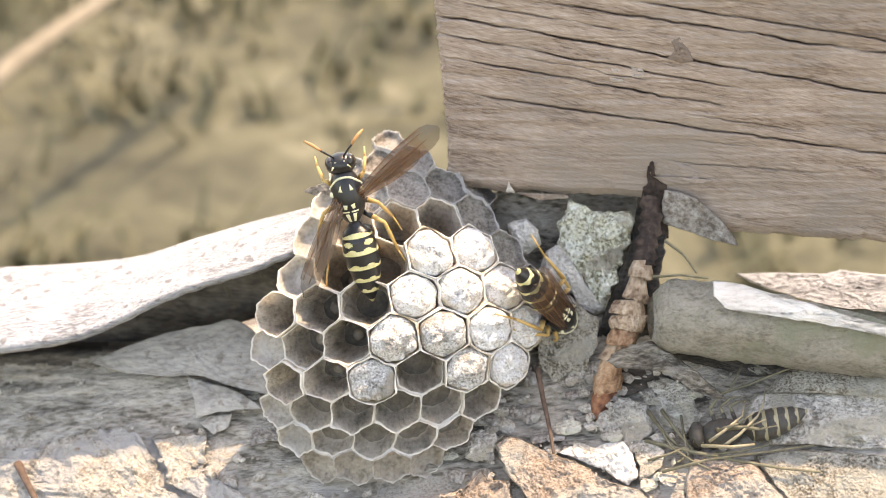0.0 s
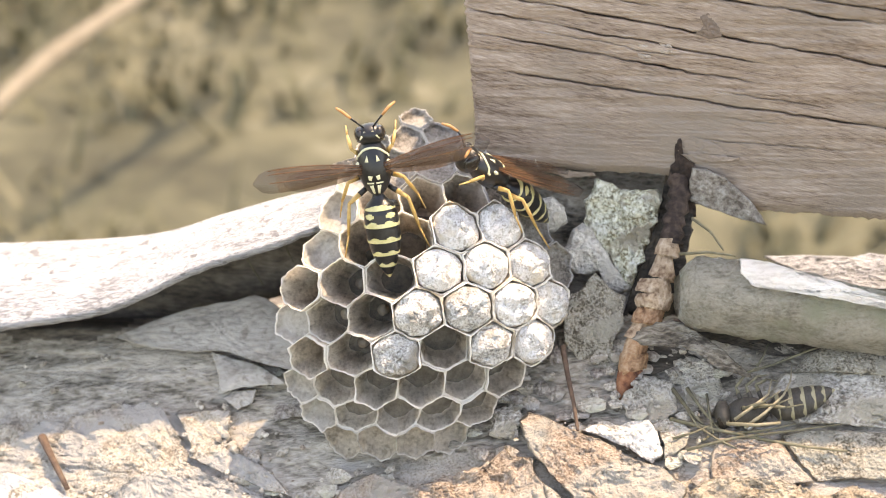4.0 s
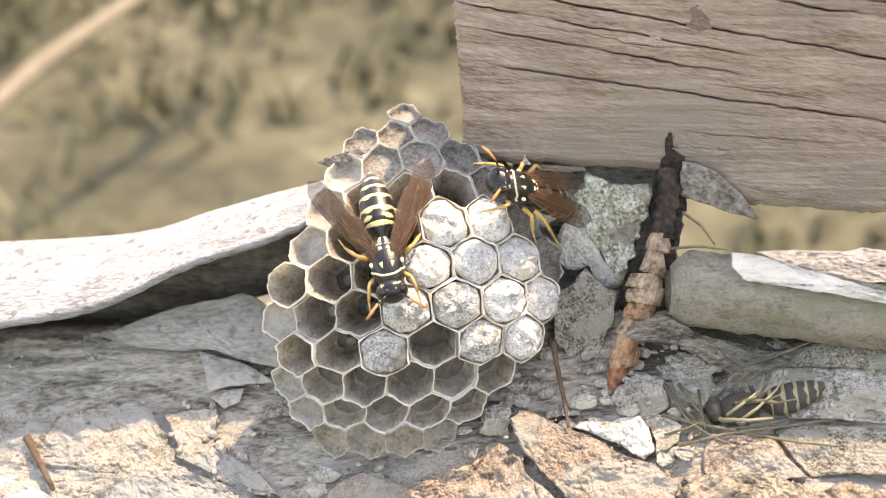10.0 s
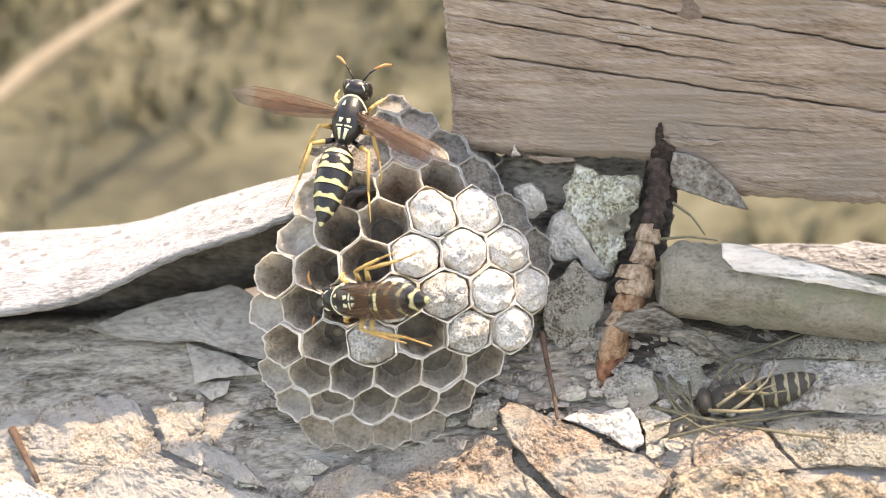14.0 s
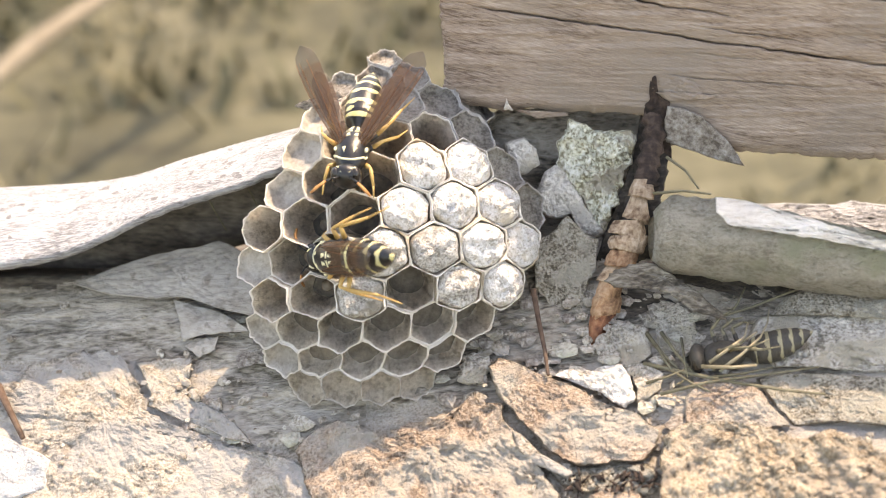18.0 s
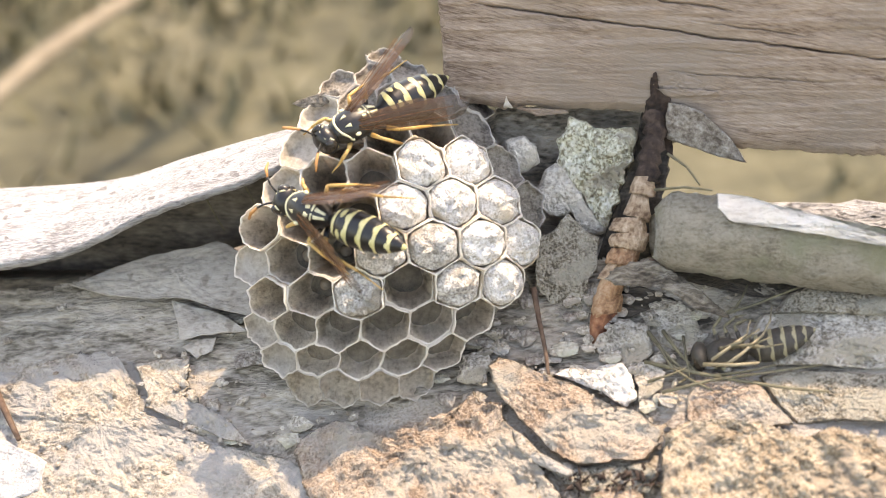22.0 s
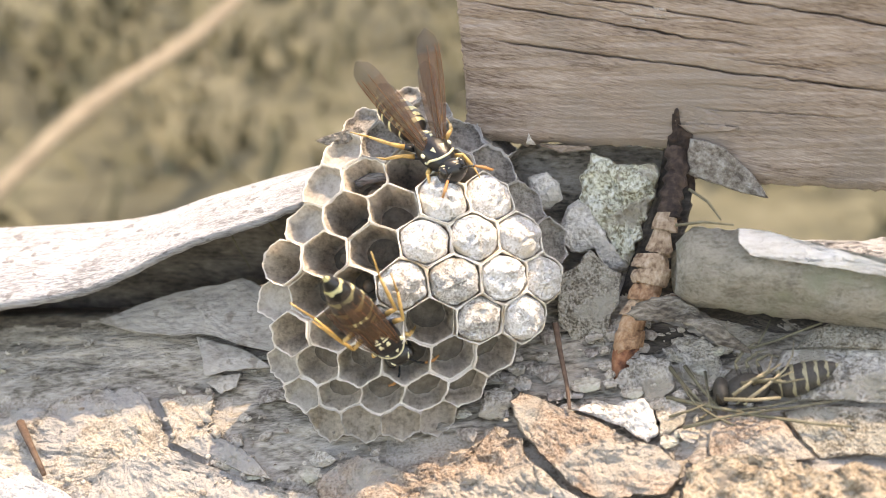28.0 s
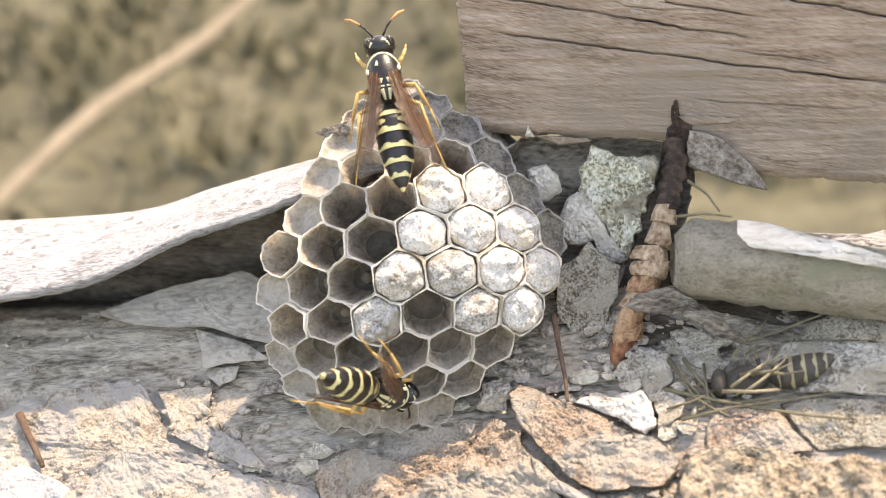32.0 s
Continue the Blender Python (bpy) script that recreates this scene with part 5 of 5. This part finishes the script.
# ---- what moves ----
def motions():
    walk(fanner, [
        (0.00, pose(-0.00836, 0.00165, 0.00889, -39.8, -72.5, 132.3)),
        (0.50, pose(-0.00861, 0.00205, 0.00961, -23.5, -57.0, 114.5)),
        (1.00, pose(-0.00840, 0.00182, 0.00913, -33.2, -71.5, 125.0)),
        (2.00, pose(-0.00834, 0.00195, 0.00936, -28.2, -66.1, 119.1)),
        (3.00, pose(-0.00870, 0.00179, 0.00925, -27.5, -70.2, 117.7)),
        (4.00, pose(-0.00833, 0.00179, 0.00904, -26.5, -73.1, 115.6)),
        (6.50, pose(-0.00873, 0.00185, 0.00947, -20.9, -58.6, 109.9)),
        (7.00, pose(-0.00876, 0.00158, 0.00899, -29.2, -65.2, 119.7)),
        (7.50, pose(-0.00868, 0.00189, 0.00953, -21.7, -58.2, 111.4)),
        (8.00, pose(-0.00844, 0.00168, 0.00935, -14.8, -54.5, 103.9)),
        (8.50, pose(-0.00858, 0.00160, 0.00930, -24.4, -57.4, 115.6)),
        (9.00, pose(-0.00848, 0.00047, 0.00788, -38.8, -64.0, 133.7)),
        (9.50, pose(-0.00268, 0.00495, 0.00589, 26.7, -19.0, 49.5)),
        (9.75, pose(-0.00411, 0.00050, 0.00349, 33.1, 14.3, -14.7)),
        (10.00, pose(-0.00575, -0.00395, 0.00109, 10.1, 25.5, -79.0)),
        (10.50, pose(-0.00709, -0.00366, 0.00106, -48.0, 16.5, -158.3)),
        (11.00, pose(-0.00929, 0.00043, 0.00345, -48.8, 2.8, 158.3)),
        (11.50, pose(-0.00709, 0.00420, 0.00555, -22.1, -30.1, 116.3)),
        (12.00, pose(-0.00763, 0.00240, 0.00692, -21.3, -37.0, 115.2)),
        (12.50, pose(-0.00724, 0.00584, 0.00578, 15.2, -32.5, 56.0)),
        (13.00, pose(-0.00765, 0.00560, 0.00904, 30.9, -54.2, 31.6)),
        (13.50, pose(-0.00914, 0.01133, 0.00726, -5.0, -27.1, 80.4)),
        (14.00, pose(-0.00878, 0.00798, 0.00978, 2.9, -38.1, 72.7)),
        (14.50, pose(-0.00852, 0.00792, 0.00885, -2.1, -42.0, 80.0)),
        (16.50, pose(-0.00719, 0.00954, 0.00777, 6.8, -32.8, 65.7)),
        (17.00, pose(-0.00914, 0.00554, 0.01015, -21.4, -31.9, 115.4)),
        (17.50, pose(-0.00802, 0.01109, 0.00632, -29.7, 1.1, 178.7)),
        (17.75, pose(-0.00784, 0.00606, 0.00514, -17.0, 18.7, -139.1)),
        (18.00, pose(-0.00688, 0.00134, 0.00450, 1.6, 19.5, -98.0)),
        (18.25, pose(-0.00441, 0.00313, 0.00485, 28.1, 15.8, -45.4)),
        (18.50, pose(-0.00117, 0.00523, 0.00575, 39.3, -3.2, -5.7)),
        (19.00, pose(0.00368, 0.00754, 0.00804, 40.8, -18.9, -1.3)),
        (19.50, pose(0.00897, 0.00815, 0.00655, 39.3, -6.4, 12.1)),
        (20.00, pose(0.01322, 0.00935, 0.00598, 39.1, -6.3, 7.0)),
        (20.50, pose(0.01094, 0.00885, 0.00667, 42.1, -12.2, 27.2)),
        (21.00, pose(0.00768, 0.00893, 0.00794, 22.5, -17.1, 87.3)),
        (21.50, pose(0.00207, 0.01516, 0.00836, -12.5, -39.2, 148.9)),
        (21.75, pose(-0.00215, 0.00969, 0.00689, -30.1, -15.4, -173.2)),
        (22.00, pose(-0.00637, 0.00435, 0.00564, -30.7, 13.1, -145.2)),
        (22.25, pose(-0.00559, 0.00916, 0.00762, -30.7, -9.9, 172.6)),
        (22.50, pose(-0.00480, 0.01409, 0.00982, -13.7, -26.0, 123.6)),
        (23.00, pose(-0.00468, 0.01507, 0.01130, -16.3, -49.0, 122.6)),
        (23.50, pose(-0.00498, 0.01491, 0.01168, -4.2, -33.5, 96.6)),
        (24.00, pose(-0.00512, 0.01259, 0.01249, -5.3, -43.1, 98.5)),
        (24.50, pose(-0.00503, 0.01089, 0.01359, -6.0, -50.7, 98.6)),
        (26.50, pose(-0.00572, 0.01423, 0.01048, 2.4, -29.7, 75.2)),
        (27.00, pose(-0.00643, 0.01615, 0.01087, 4.8, -21.2, 53.3)),
        (27.50, pose(-0.00164, 0.01365, 0.00676, 24.0, 6.5, -5.1)),
        (28.00, pose(-0.00089, 0.00575, 0.00605, 17.3, 14.3, -55.7)),
        (28.25, pose(-0.00176, 0.00451, 0.00553, -14.8, 15.8, -101.6)),
        (28.50, pose(-0.00262, 0.00342, 0.00529, -37.5, -4.5, -140.3)),
        (29.00, pose(-0.00675, 0.00733, 0.00596, -32.9, -6.2, 149.0)),
        (29.50, pose(-0.00759, 0.01006, 0.00779, -19.2, -24.0, 116.8)),
        (30.00, pose(-0.00577, 0.00994, 0.00975, -9.5, -40.6, 100.8)),
        (30.50, pose(-0.00604, 0.00978, 0.00973, -10.1, -41.1, 101.0)),
        (31.00, pose(-0.00600, 0.00950, 0.01034, -6.8, -49.9, 95.8)),
        (31.50, pose(-0.00578, 0.00903, 0.01083, -8.8, -48.1, 99.1)),
        (32.00, pose(-0.00539, 0.00547, 0.01280, -11.1, -44.3, 104.3)),
    ])
    walk(walker, [
        (0.00, pose(0.01485, 0.00263, -0.00636, 87.8, 50.1, 53.8)),
        (0.25, pose(0.01164, 0.00099, -0.00349, -69.5, 46.2, -112.9)),
        (0.50, pose(0.00992, -0.00057, -0.00041, -69.9, -30.6, -126.9)),
        (0.75, pose(0.01160, 0.00256, -0.00106, -6.6, -46.0, 156.0)),
        (1.00, pose(0.01154, 0.00651, -0.00038, 27.1, -11.8, 110.0)),
        (1.25, pose(0.01184, 0.00572, 0.00071, 13.3, -44.7, 125.0)),
        (1.50, pose(0.01039, 0.00575, 0.00315, -53.4, -63.3, -164.5)),
        (2.00, pose(0.00953, 0.00865, 0.00364, 18.4, -13.0, 106.0)),
        (2.25, pose(0.00982, 0.00720, 0.00503, -0.4, -44.9, 143.3)),
        (2.50, pose(0.00917, 0.00633, 0.00737, -13.6, -45.7, -147.6)),
        (3.00, pose(0.00875, 0.00685, 0.00789, -7.8, -41.3, -154.8)),
        (4.00, pose(0.00407, 0.00437, 0.00755, -14.0, -41.7, -146.6)),
        (6.50, pose(0.00399, 0.00556, 0.00686, -14.9, -37.3, -146.1)),
        (8.00, pose(0.00385, 0.00562, 0.00688, -14.6, -36.2, -145.4)),
        (9.00, pose(0.00383, 0.00572, 0.00689, -14.3, -35.1, -144.9)),
        (9.50, pose(0.00752, 0.00564, 0.00785, -56.5, -46.2, -139.4)),
        (10.00, pose(0.00850, 0.00257, 0.00593, -52.3, -31.1, -135.0)),
        (10.50, pose(0.00780, 0.00237, 0.00231, -51.2, -11.7, -129.7)),
        (11.00, pose(0.00928, -0.00029, -0.00044, -51.5, -5.1, -116.6)),
        (11.50, pose(0.00993, -0.00029, -0.00295, -43.3, 12.5, -105.1)),
        (12.00, pose(0.00489, -0.00176, 0.00101, -59.0, -17.5, -136.2)),
        (12.50, pose(-0.00010, -0.00588, -0.00046, -58.1, -6.2, -144.0)),
        (13.00, pose(-0.00185, -0.00799, -0.00019, -66.6, -20.1, -150.1)),
        (13.50, pose(-0.00459, -0.01240, 0.00007, -64.6, -13.6, -137.0)),
        (13.75, pose(-0.00578, -0.00943, -0.00154, -62.2, 7.4, -177.0)),
        (14.00, pose(-0.00772, -0.00668, -0.00353, -77.8, 24.8, 129.6)),
        (14.50, pose(-0.00838, -0.00655, -0.00377, -77.5, 25.0, 130.3)),
        (16.50, pose(-0.00820, -0.00659, -0.00380, -82.0, 27.1, 122.4)),
        (17.00, pose(-0.00858, -0.00667, -0.00426, -82.9, 26.7, 121.8)),
        (18.00, pose(-0.00862, -0.00659, -0.00413, -83.5, 26.5, 120.9)),
        (19.00, pose(-0.00848, -0.00664, -0.00412, -81.3, 26.7, 120.1)),
        (20.00, pose(-0.00842, -0.00672, -0.00413, -81.7, 26.5, 120.7)),
        (20.50, pose(-0.00862, -0.00664, -0.00416, -79.7, 25.1, 123.8)),
        (21.00, pose(-0.00744, -0.00640, -0.00332, -76.2, 24.4, 133.5)),
        (21.50, pose(-0.00883, -0.00747, -0.00219, -64.8, 11.7, 143.8)),
        (22.00, pose(-0.01053, -0.00496, -0.00002, -58.1, 2.0, 139.3)),
        (22.50, pose(-0.01254, -0.00330, -0.00050, -51.3, -0.5, 126.5)),
        (23.00, pose(-0.01274, 0.00128, 0.00159, -35.8, -10.9, 114.2)),
        (23.50, pose(-0.01513, -0.00134, -0.00133, -65.5, 25.0, 140.1)),
        (24.00, pose(-0.01683, -0.00343, -0.00591, -81.1, 34.4, 135.5)),
        (24.50, pose(-0.01544, -0.00503, -0.00588, -88.2, 42.7, 135.7)),
        (26.50, pose(-0.01106, -0.00672, -0.00674, -109.4, 50.0, 123.5)),
        (27.00, pose(-0.01068, -0.00709, -0.00857, -115.1, 51.7, 118.7)),
        (27.50, pose(-0.00828, -0.00774, -0.00625, -175.0, 68.3, 86.7)),
        (28.00, pose(-0.00568, -0.00908, -0.00819, 125.5, 51.1, 52.9)),
        (28.50, pose(-0.00423, -0.00952, -0.00908, 121.2, 48.6, 50.7)),
        (29.00, pose(-0.00591, -0.01063, -0.01283, 166.5, 63.6, 73.8)),
        (29.50, pose(-0.00481, -0.00969, -0.01535, 157.3, 49.7, 74.8)),
        (30.00, pose(-0.00454, -0.00993, -0.01562, 153.3, 48.0, 72.7)),
        (30.50, pose(-0.00464, -0.00993, -0.01555, 146.4, 44.7, 69.7)),
        (31.00, pose(-0.00434, -0.01059, -0.01519, 124.5, 31.4, 61.3)),
        (31.50, pose(-0.00455, -0.01069, -0.01518, 123.3, 32.5, 60.3)),
        (32.00, pose(-0.00508, -0.01081, -0.01489, 122.8, 33.6, 60.7)),
    ])
    # the fanner spreads and folds its wings
    for wing, s in zip(fanner_wings, (1, -1)):
        walk(wing, wing_rows(s, FANNING[s]))
    for wing, s in zip(walker_wings, (1, -1)):
        walk(wing, wing_rows(s, WALKING[s]))


motions()
